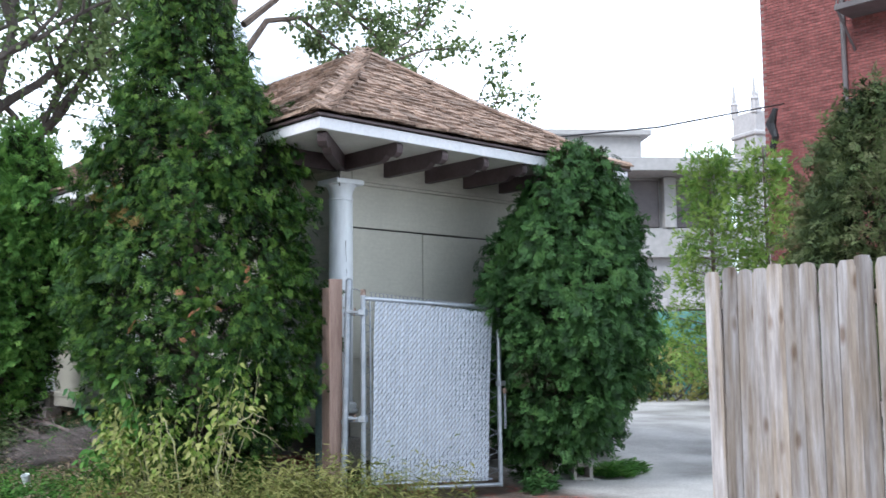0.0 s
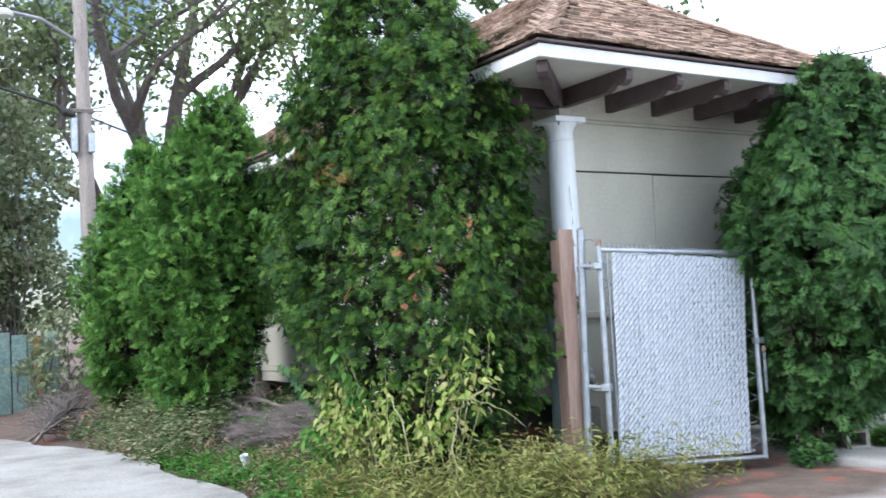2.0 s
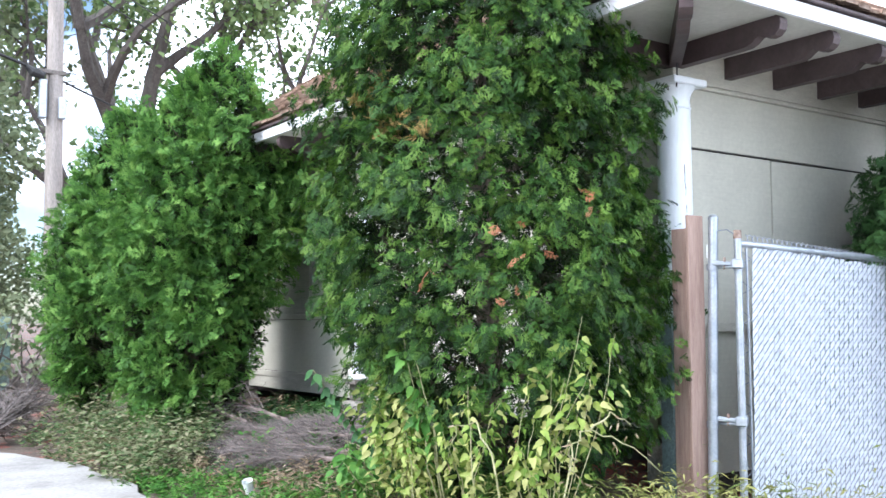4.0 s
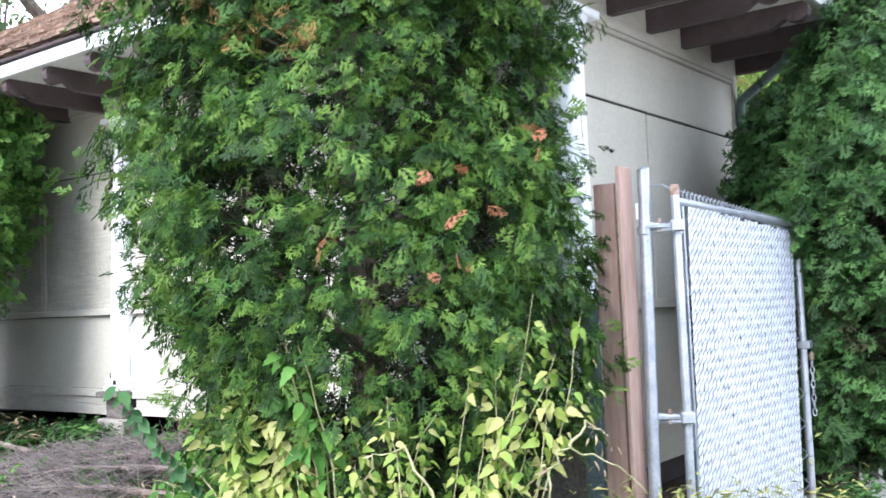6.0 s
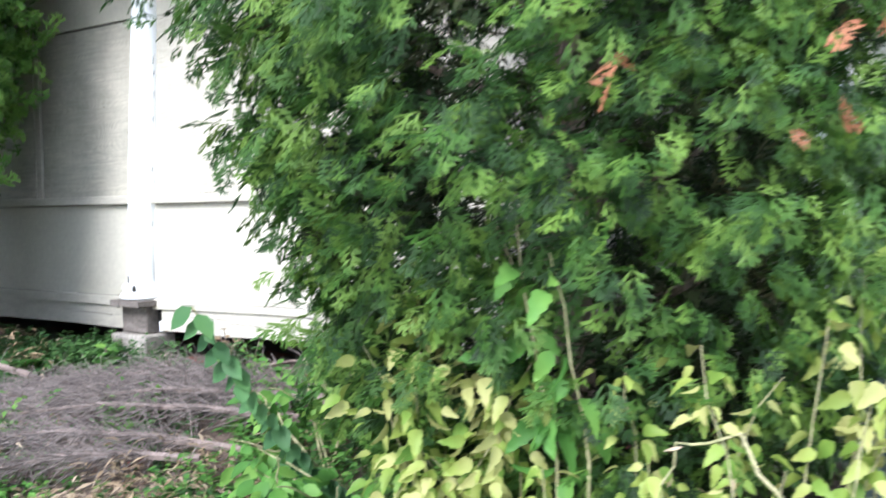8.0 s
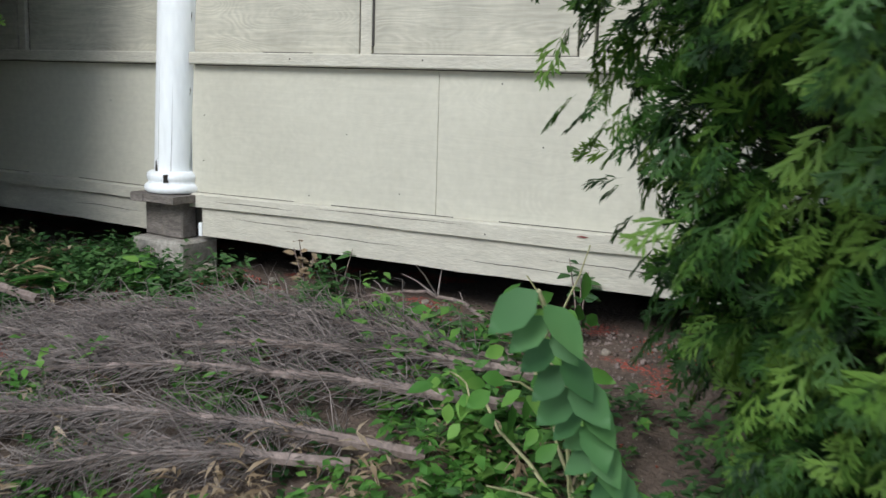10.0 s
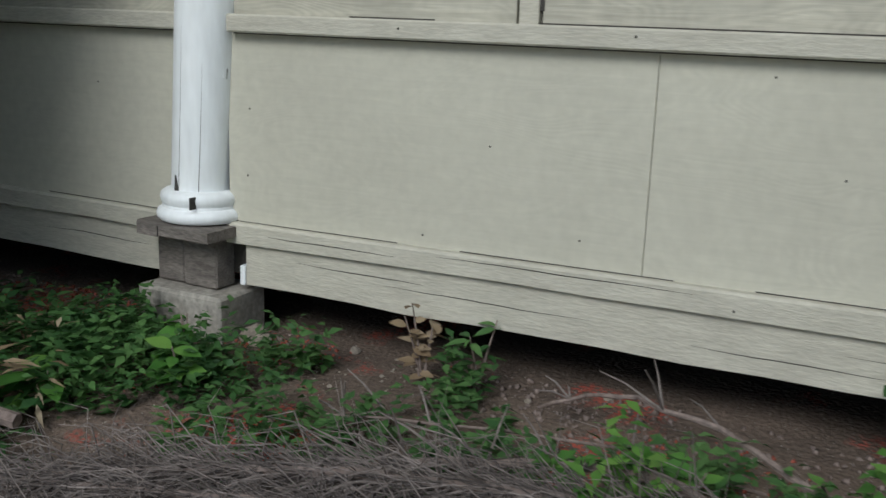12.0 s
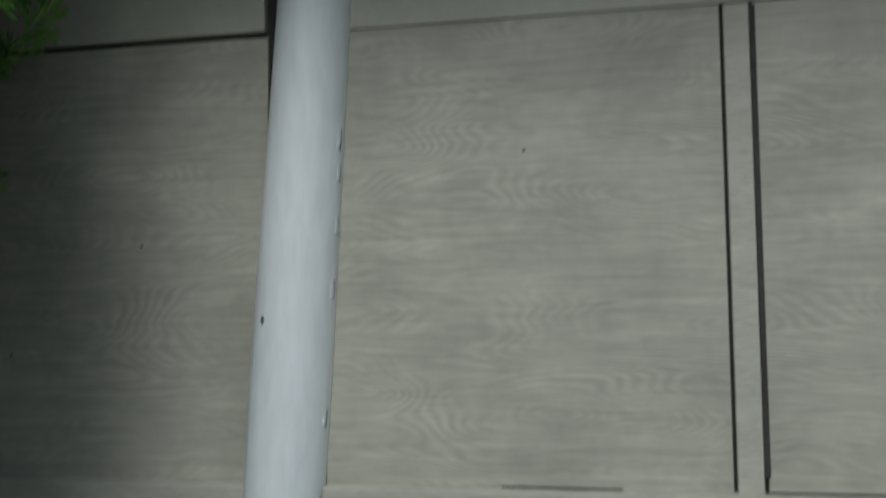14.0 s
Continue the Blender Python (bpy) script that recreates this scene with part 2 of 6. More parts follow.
add_knots(M_PICKET)
M_BARK = mat("bark", [(0.09, 0.065, 0.05), (0.19, 0.15, 0.125)], 8, 0.95, 0.8, 50, stretch=(1, 1, 0.3), depth=0.02)
M_BARKGREY = mat("grey_bark", [(0.075, 0.062, 0.055), (0.15, 0.13, 0.115)], 6, 0.95, 0.8, 40, stretch=(1, 1, 0.3), depth=0.03)
M_TWIG = mat("dry_grey_twig", [(0.10, 0.082, 0.074), (0.21, 0.18, 0.165)], 7, 0.9, 0.3, 60)
M_STICK = mat("dry_stick", [(0.14, 0.105, 0.09), (0.27, 0.215, 0.19)], 12, 0.9, 0.5, 60)
M_STEM = mat("pale_stem", [(0.22, 0.23, 0.10), (0.38, 0.35, 0.20)], 12, 0.7, 0.2, 50)
M_THUJA = leaf_mat("arborvitae_leaves", [(0.009, 0.026, 0.006), (0.024, 0.066, 0.013), (0.052, 0.127, 0.019), (0.130, 0.228, 0.038)], 6.5, 0.26, 0.55, 0.42)
# brighter copy for the two farther trees: sunlight put into the leaf colour
M_THUJA_SUNLIT = leaf_mat("arborvitae_leaves_sunlit", [(0.034, 0.085, 0.018), (0.070, 0.17, 0.032), (0.120, 0.26, 0.048), (0.21, 0.37, 0.08)], 5.5, 0.22, 0.66)
M_THUJA_FAR = leaf_mat("arborvitae_leaves_dark", [(0.018, 0.044, 0.014), (0.035, 0.088, 0.024), (0.055, 0.132, 0.034), (0.09, 0.185, 0.048)], 4.5, 0.2, 0.55)
# inner twigs: the shade within the crowns is put into this dark colour
M_THUJA_IN = leaf_mat("arborvitae_inner_twigs_shaded", [(0.010, 0.022, 0.008), (0.020, 0.040, 0.012), (0.038, 0.038, 0.017)], 5, 0.1)
M_RUSTLEAF = leaf_mat("rust_brown_sprays", [(0.30, 0.11, 0.055), (0.42, 0.20, 0.11)], 5, 0.25)
M_TANLEAF = leaf_mat("tan_dry_sprays", [(0.28, 0.20, 0.07), (0.42, 0.29, 0.11)], 5, 0.25)
M_YELLOWLEAF = leaf_mat("yellowing_leaves", [(0.09, 0.19, 0.03), (0.18, 0.285, 0.05), (0.29, 0.37, 0.08), (0.40, 0.41, 0.15)], 3.5, 0.35, 0.5, 0.5)
M_WEEDLEAF = leaf_mat("weed_leaves", [(0.045, 0.13, 0.022), (0.085, 0.22, 0.04), (0.16, 0.31, 0.06)], 4.5, 0.3)
M_DARKWEED = leaf_mat("dark_weed_leaves", [(0.03, 0.085, 0.025), (0.06, 0.14, 0.04), (0.10, 0.20, 0.06)], 4.5, 0.25)
M_OLIVE = leaf_mat("olive_weed_leaves", [(0.09, 0.13, 0.035), (0.19, 0.22, 0.06), (0.32, 0.31, 0.11)], 3.0, 0.3, 0.6, 0.5)
M_VERGE = leaf_mat("verge_weed_leaves", [(0.05, 0.10, 0.035), (0.10, 0.17, 0.06), (0.19, 0.24, 0.105), (0.33, 0.31, 0.19)], 2.5, 0.3, 0.6, 0.45)
M_DRYLEAF = leaf_mat("dry_leaves", [(0.18, 0.125, 0.075), (0.32, 0.24, 0.15), (0.42, 0.34, 0.24)], 6, 0.25)
M_POKE = leaf_mat("broad_green_leaves", [(0.045, 0.12, 0.042), (0.075, 0.18, 0.062), (0.12, 0.25, 0.085)], 3, 0.3)
M_TREELEAF = leaf_mat("tree_leaves", [(0.07, 0.12, 0.045), (0.14, 0.205, 0.075), (0.24, 0.31, 0.125)], 0.9, 0.3)
M_GREYBUSH = leaf_mat("greyish_thicket_leaves", [(0.11, 0.14, 0.075), (0.19, 0.23, 0.125), (0.28, 0.32, 0.18)], 1.2, 0.25)
M_OLIVEGREEN = leaf_mat("olive_evergreen_leaves", [(0.045, 0.07, 0.028), (0.08, 0.115, 0.042), (0.125, 0.165, 0.06), (0.16, 0.18, 0.08)], 1.5, 0.2)
M_LIMELEAF = leaf_mat("lime_conifer_leaves", [(0.09, 0.18, 0.04), (0.18, 0.30, 0.06), (0.30, 0.41, 0.10)], 1.5, 0.35)


def ground_mat():
    """Soil with red brick crumbs under the wall, pale gravel on the drive, leaf litter elsewhere."""
    m = mat("ground_soil", [(0.085, 0.062, 0.047), (0.15, 0.11, 0.085)], 3.5, 0.97, 0.7, 55, depth=0.02)
    t = m.node_tree
    n, link = t.nodes, t.links.new
    b = n["Principled BSDF"]
    soil = b.inputs["Base Color"].links[0].from_socket
    co, sep = n.new("ShaderNodeTexCoord"), n.new("ShaderNodeSeparateXYZ")
    link(co.outputs["Object"], sep.inputs["Vector"])

    def noise_tex(scale, detail=4):
        k = n.new("ShaderNodeTexNoise")
        k.inputs["Scale"].default_value, k.inputs["Detail"].default_value = scale, detail
        link(co.outputs["Object"], k.inputs["Vector"])
        return k.outputs["Fac"]

    def band(sock, lo, hi):
        r = n.new("ShaderNodeMapRange")
        r.inputs["From Min"].default_value, r.inputs["From Max"].default_value = lo, hi
        link(sock, r.inputs["Value"])
        return r.outputs["Result"]

    def calc(op, a, c):
        k = n.new("ShaderNodeMath")
        k.operation = op
        for i, v in enumerate((a, c)):
            if isinstance(v, (int, float)):
                k.inputs[i].default_value = v
            else:
                link(v, k.inputs[i])
        return k.outputs["Value"]

    def over(fac, under, colour):
        k = n.new("ShaderNodeMixRGB")
        link(fac, k.inputs["Fac"]), link(under, k.inputs["Color1"])
        if isinstance(colour, tuple):
            k.inputs["Color2"].default_value = (*colour, 1)
        else:
            link(colour, k.inputs["Color2"])
        return k.outputs["Color"]

    red = calc("MULTIPLY", band(noise_tex(2.2, 3), 0.56, 0.63), band(noise_tex(70, 2), 0.46, 0.56))
    col = over(red, soil, (0.36, 0.075, 0.05))
    pale = band(noise_tex(95, 3), 0.66, 0.72)
    col = over(pale, col, (0.42, 0.38, 0.33))
    ramp = n.new("ShaderNodeValToRGB")
    ramp.color_ramp.elements[0].position, ramp.color_ramp.elements[1].position = 0.35, 0.6
    ramp.color_ramp.elements[0].color, ramp.color_ramp.elements[1].color = (0.30, 0.285, 0.265, 1), (0.50, 0.485, 0.46, 1)
    link(noise_tex(0.8, 6), ramp.inputs["Fac"])
    grit = n.new("ShaderNodeMixRGB")
    grit.blend_type, grit.inputs["Fac"].default_value = "MULTIPLY", 1
    link(ramp.outputs["Color"], grit.inputs["Color1"])
    gr = n.new("ShaderNodeMapRange")
    gr.inputs["To Min"].default_value, gr.inputs["To Max"].default_value = 0.55, 1.45
    link(noise_tex(38, 3), gr.inputs["Value"]), link(gr.outputs["Result"], grit.inputs["Color2"])
    # the drive: beyond the gate's side, away from the wall's foot
    shifted = calc("ADD", sep.outputs["X"], calc("MULTIPLY", noise_tex(1.1), 1.4))
    drive = calc("MULTIPLY", band(shifted, 2.4, 2.9), band(sep.outputs["Y"], 7.5, 6.0))
    near = calc("MULTIPLY", band(calc("ADD", sep.outputs["Y"], calc("MULTIPLY", noise_tex(1.3), 1.2)), -1.4, -2.0), band(shifted, -0.8, 0.2))
    col = over(calc("MAXIMUM", drive, near), col, grit.outputs["Color"])
    link(col, b.inputs["Base Color"])
    return m


M_GROUND = ground_mat()
M_SLAB = mat("old_concrete_paving", [(0.20, 0.19, 0.17), (0.33, 0.315, 0.29), (0.40, 0.385, 0.36)], 1.3, 0.9, 0.4, 30, speck=0.2)
M_BRICK = mat("red_brick", [(0.17, 0.055, 0.05), (0.26, 0.09, 0.08)], 2.0, 0.9, 0.3, 9, speck=0.3)
M_MORTAR = mat("mortar", [(0.20, 0.125, 0.115), (0.26, 0.17, 0.155)], 2, 0.95)
M_GREYWALL = mat("grey_render", [(0.38, 0.37, 0.36), (0.47, 0.46, 0.45)], 0.6, 0.85, 0.2, 6, speck=0.1)
M_GREYDARK = mat("dark_recess", [(0.10, 0.09, 0.09), (0.17, 0.15, 0.15)], 0.8, 0.6)
M_STONE = mat("pale_tower_stone", [(0.46, 0.44, 0.43), (0.56, 0.54, 0.53)], 0.6, 0.9, 0.2, 4, speck=0.1)
M_TEAL = mat("teal_sheet", [(0.10, 0.26, 0.23), (0.16, 0.34, 0.31)], 2, 0.6)
M_GREENFENCE = mat("green_grey_boards", [(0.16, 0.25, 0.22), (0.26, 0.35, 0.32)], 3, 0.8, 0.3, 20, vary=0.15)
M_ORANGE = mat("orange_rusty_post", [(0.30, 0.15, 0.04), (0.42, 0.24, 0.07)], 6, 0.8)
M_YELLOWPIPE = mat("yellow_pipe", [(0.50, 0.34, 0.05), (0.60, 0.43, 0.09)], 5, 0.5)
M_POLE = mat("weathered_pole", [(0.26, 0.225, 0.20), (0.38, 0.34, 0.31)], 4, 0.9, 0.5, 30, stretch=(5, 5, 0.5))
M_BLACK = mat("black_cable", [(0.015, 0.015, 0.016), (0.03, 0.03, 0.03)], 6, 0.6)
M_PLASTIC = mat("white_plastic", [(0.72, 0.76, 0.74), (0.82, 0.84, 0.82)], 8, 0.35, 0.05, 40, speck=0.05)
M_ROCK = mat("pale_rock", [(0.20, 0.17, 0.135), (0.33, 0.29, 0.24)], 14, 0.9, 0.5, 60)
M_BLUE = mat("blue_metal_paint", [(0.05, 0.15, 0.32), (0.09, 0.22, 0.42)], 3, 0.35)


# ---- mesh helpers ----
class Build:
    """Collects faces for one mesh."""

    def __init__(self):
        self.v, self.f = [], []

    def add(self, verts, faces):
        k = len(self.v)
        self.v.extend(tuple(p) for p in verts)
        self.f.extend(tuple(i + k for i in q) for q in faces)
        return self

    def box(self, x0, y0, z0, x1, y1, z1, m=None, bevel=0.0):
        c = min(bevel, abs(x1 - x0) / 3, abs(y1 - y0) / 3, abs(z1 - z0) / 3)
        if c <= 0:
            v = [(x, y, z) for x in (x0, x1) for y in (y0, y1) for z in (z0, z1)]
            f = [(0, 1, 3, 2), (4, 6, 7, 5), (0, 4, 5, 1), (2, 3, 7, 6), (0, 2, 6, 4), (1, 5, 7, 3)]
        else:
            bm = bmesh.new()
            bmesh.ops.create_cube(bm, size=1, matrix=Matrix.Translation(((x0 + x1) / 2, (y0 + y1) / 2, (z0 + z1) / 2)) @ Matrix.Diagonal((x1 - x0, y1 - y0, z1 - z0, 1)))
            bmesh.ops.bevel(bm, geom=bm.edges[:], offset=c, segments=1, affect="EDGES")
            bm.verts.index_update()
            v, f = [p.co.copy() for p in bm.verts], [[p.index for p in q.verts] for q in bm.faces]
            bm.free()
        if m:
            v = [m @ Vector(p) for p in v]
        return self.add(v, f)

    def tube(self, points, radii, sides=8, caps=True):
        pts = [Vector(p) for p in points]
        if isinstance(radii, (int, float)):
            radii = [radii] * len(pts)
        v, f = [], []
        ref = Vector((0.13, 0.37, 0.92))
        for i, p in enumerate(pts):
            d = (pts[min(i + 1, len(pts) - 1)] - pts[max(i - 1, 0)]).normalized()
            r0 = ref if abs(d.dot(ref)) < 0.95 else Vector((1, 0, 0))
            a = d.cross(r0).normalized()
            b = d.cross(a)
            for j in range(sides):
                w = 2 * math.pi * j / sides
                v.append(p + (a * math.cos(w) + b * math.sin(w)) * radii[i])
        for i in range(len(pts) - 1):
            for j in range(sides):
                k = (j + 1) % sides
                f.append((i * sides + j, i * sides + k, (i + 1) * sides + k, (i + 1) * sides + j))
        if caps:
            f.append(tuple(range(sides - 1, -1, -1)))
            f.append(tuple((len(pts) - 1) * sides + j for j in range(sides)))
        return self.add(v, f)

    def lathe(self, profile, cx=0, cy=0, sides=28, squash=1.0):
        v, f = [], []
        for r, z in profile:
            for j in range(sides):
                w = 2 * math.pi * j / sides
                v.append((cx + r * math.cos(w), cy + r * math.sin(w) * squash, z))
        for i in range(len(profile) - 1):
            for j in range(sides):
                k = (j + 1) % sides
                f.append((i * sides + j, i * sides + k, (i + 1) * sides + k, (i + 1) * sides + j))
        f.append(tuple(range(sides - 1, -1, -1)))
        f.append(tuple((len(profile) - 1) * sides + j for j in range(sides)))
        return self.add(v, f)

    def prism(self, outline, m, thick):
        """An outline in the plane of m's x and y, thickened along its z."""
        k = len(outline)
        v = [m @ Vector((a, b, s)) for s in (-thick / 2, thick / 2) for a, b in outline]
        f = [tuple(range(k - 1, -1, -1)), tuple(range(k, 2 * k))] + [(i, (i + 1) % k, k + (i + 1) % k, k + i) for i in range(k)]
        return self.add(v, f)

    def mesh(self, name, material, smooth=False):
        me = bpy.data.meshes.new(name)
        me.from_pydata(self.v, [], self.f)
        me.materials.append(material)
        if smooth:
            me.polygons.foreach_set("use_smooth", [True] * len(me.polygons))
            me.set_sharp_from_angle(angle=radians(38))
        me.update()
        return me


def part(name, build, material, parent=None, label="", smooth=False):
    me = build if isinstance(build, bpy.types.Mesh) else build.mesh(name, material, smooth)
    ob = new(name, me)
    if parent:
        ob.parent = parent
    if label:
        ob["label"] = label
    return ob


def thing(name, label, category, group="", kind="", at=(0, 0, 0)):
    ob = new(name)
    ob.location = at
    ob.empty_display_size = 0.2
    return tagged(ob, label, category, group, kind)


def solid(name, build, material, label, category, kind="", group="", smooth=False):
    return tagged(part(name, build, material, None, "", smooth), label, category, group, kind)


def array_mesh(name, verts, faces, material):
    """A mesh of triangles from arrays."""
    me = bpy.data.meshes.new(name)
    k = len(faces)
    me.vertices.add(len(verts)), me.loops.add(3 * k), me.polygons.add(k)
    me.vertices.foreach_set("co", np.asarray(verts, np.float32).ravel())
    me.loops.foreach_set("vertex_index", np.asarray(faces, np.int32).ravel())
    me.polygons.foreach_set("loop_start", np.arange(0, 3 * k, 3, dtype=np.int32))
    me.polygons.foreach_set("loop_total", np.full(k, 3, np.int32))
    me.materials.append(material)
    me.update(calc_edges=True)
    return me


def unit(a):
    return a / np.maximum(np.linalg.norm(a, axis=-1, keepdims=True), 1e-9)


def scatter(template, places, ahead, normal, sizes):
    """Copies of a template (verts, tris), its x laid along ahead and its z near normal."""
    tv, tf = template
    x = unit(np.asarray(ahead, float))
    y = unit(np.cross(np.asarray(normal, float), x))
    z = np.cross(x, y)
    r = np.stack([x, y, z], axis=-1) * np.asarray(sizes, float)[:, None, None]
    v = np.einsum("nij,kj->nki", r, tv) + np.asarray(places, float)[:, None, :]
    f = tf[None] + (np.arange(len(places)) * len(tv))[:, None, None]
    return v.reshape(-1, 3), f.reshape(-1, 3)


def joined(name, pieces, material):
    vs, fs, k = [], [], 0
    for v, f in pieces:
        vs.append(v), fs.append(f + k)
        k += len(v)
    return array_mesh(name, np.concatenate(vs), np.concatenate(fs), material)


def spray_template(pairs=4, seed=0, fine=False):
    """A flat, branching, scale-leaved fan one metre long along x: a rib, side branchlets, and pointed fingers on each."""
    rng = np.random.default_rng(seed)
    v, f = [], []

    def blade(root, ang, length, width, lift):
        p = v[root]
        c, s = math.cos(ang), math.sin(ang)
        k = len(v)
        for u, w in ((0.5, width), (1.0, 0), (0.42, -width)):
            v.append((p[0] + c * u * length - s * w, p[1] + s * u * length + c * w, p[2] + lift * u * u * length))
        f.extend(((root, k, k + 1), (root, k + 1, k + 2)))
        return k

    v.append((0, 0, 0))
    ribs = [0]
    for i in range(pairs):
        u = 0.16 + 0.6 * i / max(1, pairs - 1)
        v.append((u, 0.03 * rng.normal(), -0.22 * u * u))
        ribs.append(len(v) - 1)
    for a, b in zip(ribs, ribs[1:]):
        k = len(v)
        p, q = v[a], v[b]
        v.append(((p[0] + q[0]) / 2, (p[1] + q[1]) / 2 + 0.022, (p[2] + q[2]) / 2))
        f.append((a, b, k))
    blade(ribs[-1], 0, 0.27, 0.036, -0.3)
    for i, r in enumerate(ribs[1:]):
        for side in (-1, 1):
            a = side * rng.uniform(0.42, 0.80)
            n = (0.52 - 0.26 * i / pairs) * rng.uniform(0.75, 1.2)
            k = blade(r, a, n, 0.040, rng.uniform(-0.4, 0.02))
            blade(k, a + side * rng.uniform(0.15, 0.6), n * 0.55, 0.034, -0.3)
            blade(k + 2, a - side * rng.uniform(0.25, 0.7), n * 0.6, 0.034, -0.3)
            if fine:
                blade(k, a - side * rng.uniform(0.5, 0.9), n * 0.42, 0.028, -0.3)
    return np.array(v), np.array(f)


def leaf_template(width=0.3, fold=0.12, droop=0.15, us=(0.0, 0.22, 0.5, 0.78, 1.0), ws=(0.02, 0.8, 1.0, 0.55, 0.0)):
    """An ovate pointed leaf one metre long along x, folded at its rib and drooping."""
    v = []
    for u, w in zip(us, ws):
        z = -droop * u * u
        v += [(u, 0, z), (u, w * width, z + fold * w * 0.5), (u, -w * width, z + fold * w * 0.5)]
    f = []
    for i in range(len(us) - 1):
        a, b = 3 * i, 3 * (i + 1)
        f += [(a, b, b + 1), (a, b + 1, a + 1), (a, b + 2, b), (a, a + 2, b + 2)]
    return np.array(v), np.array(f)


SPRAYS = [spray_template(4, s, True) for s in range(4)]
PLAIN_SPRAYS = [spray_template(3, s + 20) for s in range(4)]
SMALL_SPRAY = spray_template(2, 9)
LEAF = leaf_template()
BROADLEAF = leaf_template(0.28, 0.20, 0.42, (0.0, 0.12, 0.3, 0.42, 0.55, 0.68, 0.8, 1.0), (0.02, 0.72, 1.0, 0.82, 0.9, 0.5, 0.48, 0.0))
LEAF_SMALL = leaf_template(0.24, 0.1, 0.25, (0.0, 0.4, 1.0), (0.05, 1.0, 0.0))
NARROW_SMALL = leaf_template(0.10, 0.05, 0.3, (0.0, 0.4, 1.0), (0.1, 1.0, 0.0))
LONGLEAF = leaf_template(0.16, 0.08, 0.35)
NARROW = leaf_template(0.10, 0.05, 0.3)
FAR_LEAF = (np.array([(0, 0, 0), (0.45, 0.32, 0.05), (1, 0, -0.12), (0.45, -0.32, 0.05)], float), np.array([(0, 2, 1), (0, 3, 2)]))


def gz(x, y):
    """Height of the ground."""
    def s(a):
        a = min(1.0, max(0.0, a))
        return a * a * (3 - 2 * a)
    bank = 0.45 * s((x + 2.75) / (2.5 - 0.9 * s((y - 3.6) / 2.2))) * s((y + 0.9) / 2.4)
    if x > 0.3:
        bank *= 1 - 0.6 * s((x - 0.3) / 3)
    rough = 0.03 * noise.noise((x * 0.9, y * 0.9, 3.1)) + 0.012 * noise.noise((x * 4, y * 4, 1.7))
    near = s((6 - abs(x)) / 4) * 0.7 + 0.3
    return bank + rough * near * (0.2 if x < -2.7 else 1)


# ---- ground and paving ----
def grid_axis(fine_lo, fine_hi, step, far):
    a = list(np.arange(fine_lo, fine_hi + 1e-6, step))
    lo, hi, d = fine_lo, fine_hi, step
    left, right = [], []
    while hi < far:
        d *= 1.5
        hi += d
        lo -= d
        left.append(lo), right.append(hi)
    return left[::-1] + a + right


def make_ground():
    xs, ys = grid_axis(-8, 8, 0.16, 900), grid_axis(-9, 12, 0.16, 900)
    v = [(x, y, gz(x, y)) for y in ys for x in xs]
    n = len(xs)
    f = [(j * n + i, j * n + i + 1, (j + 1) * n + i + 1, (j + 1) * n + i) for j in range(len(ys) - 1) for i in range(n - 1)]
    me = Build().add(v, f).mesh("ground", M_GROUND, False)
    me.polygons.foreach_set("use_smooth", [True] * len(me.polygons))
    return tagged(new("ground", me), "brown soil with red brick crumbs and pale gravel", "ground", kind="structure")


make_ground()


def make_slab():
    """The alley's worn concrete, with a broken edge against the weeds."""
    rng = random.Random(4)
    ys = [-40 + 0.35 * i for i in range(240)]
    edge = []
    for y in ys:
        base = -2.72 if y < 5.2 else -2.72 - 0.28 * (y - 5.2)
        base = max(base, -7.5)
        edge.append(base + 0.16 * noise.noise((y * 0.8, 2.0, 0)) + rng.uniform(-0.05, 0.05))
    top = [(e, y, 0.07 + 0.01 * noise.noise((y, 0, 5))) for e, y in zip(edge, ys)]
    wide = [(-16.0, y, 0.06) for y in ys]
    low = [(e + 0.04, y, -0.15) for e, y in zip(edge, ys)]
    n = len(ys)
    f = [(i, i + 1, n + i + 1, n + i) for i in range(n - 1)] + [(2 * n + i, 2 * n + i + 1, i + 1, i) for i in range(n - 1)]
    return tagged(part("pavement", Build().add(top + wide + low, f), M_SLAB), "worn pale concrete alley paving with a broken edge", "pavement", kind="structure")


make_slab()

# ---- the pavilion: walls ----
WX = 2.75          # the front wall runs from 0 to here along x
WY = 9.2           # the side wall runs from 0 to here along y
COLS = (0.0, 4.487, 7.62)


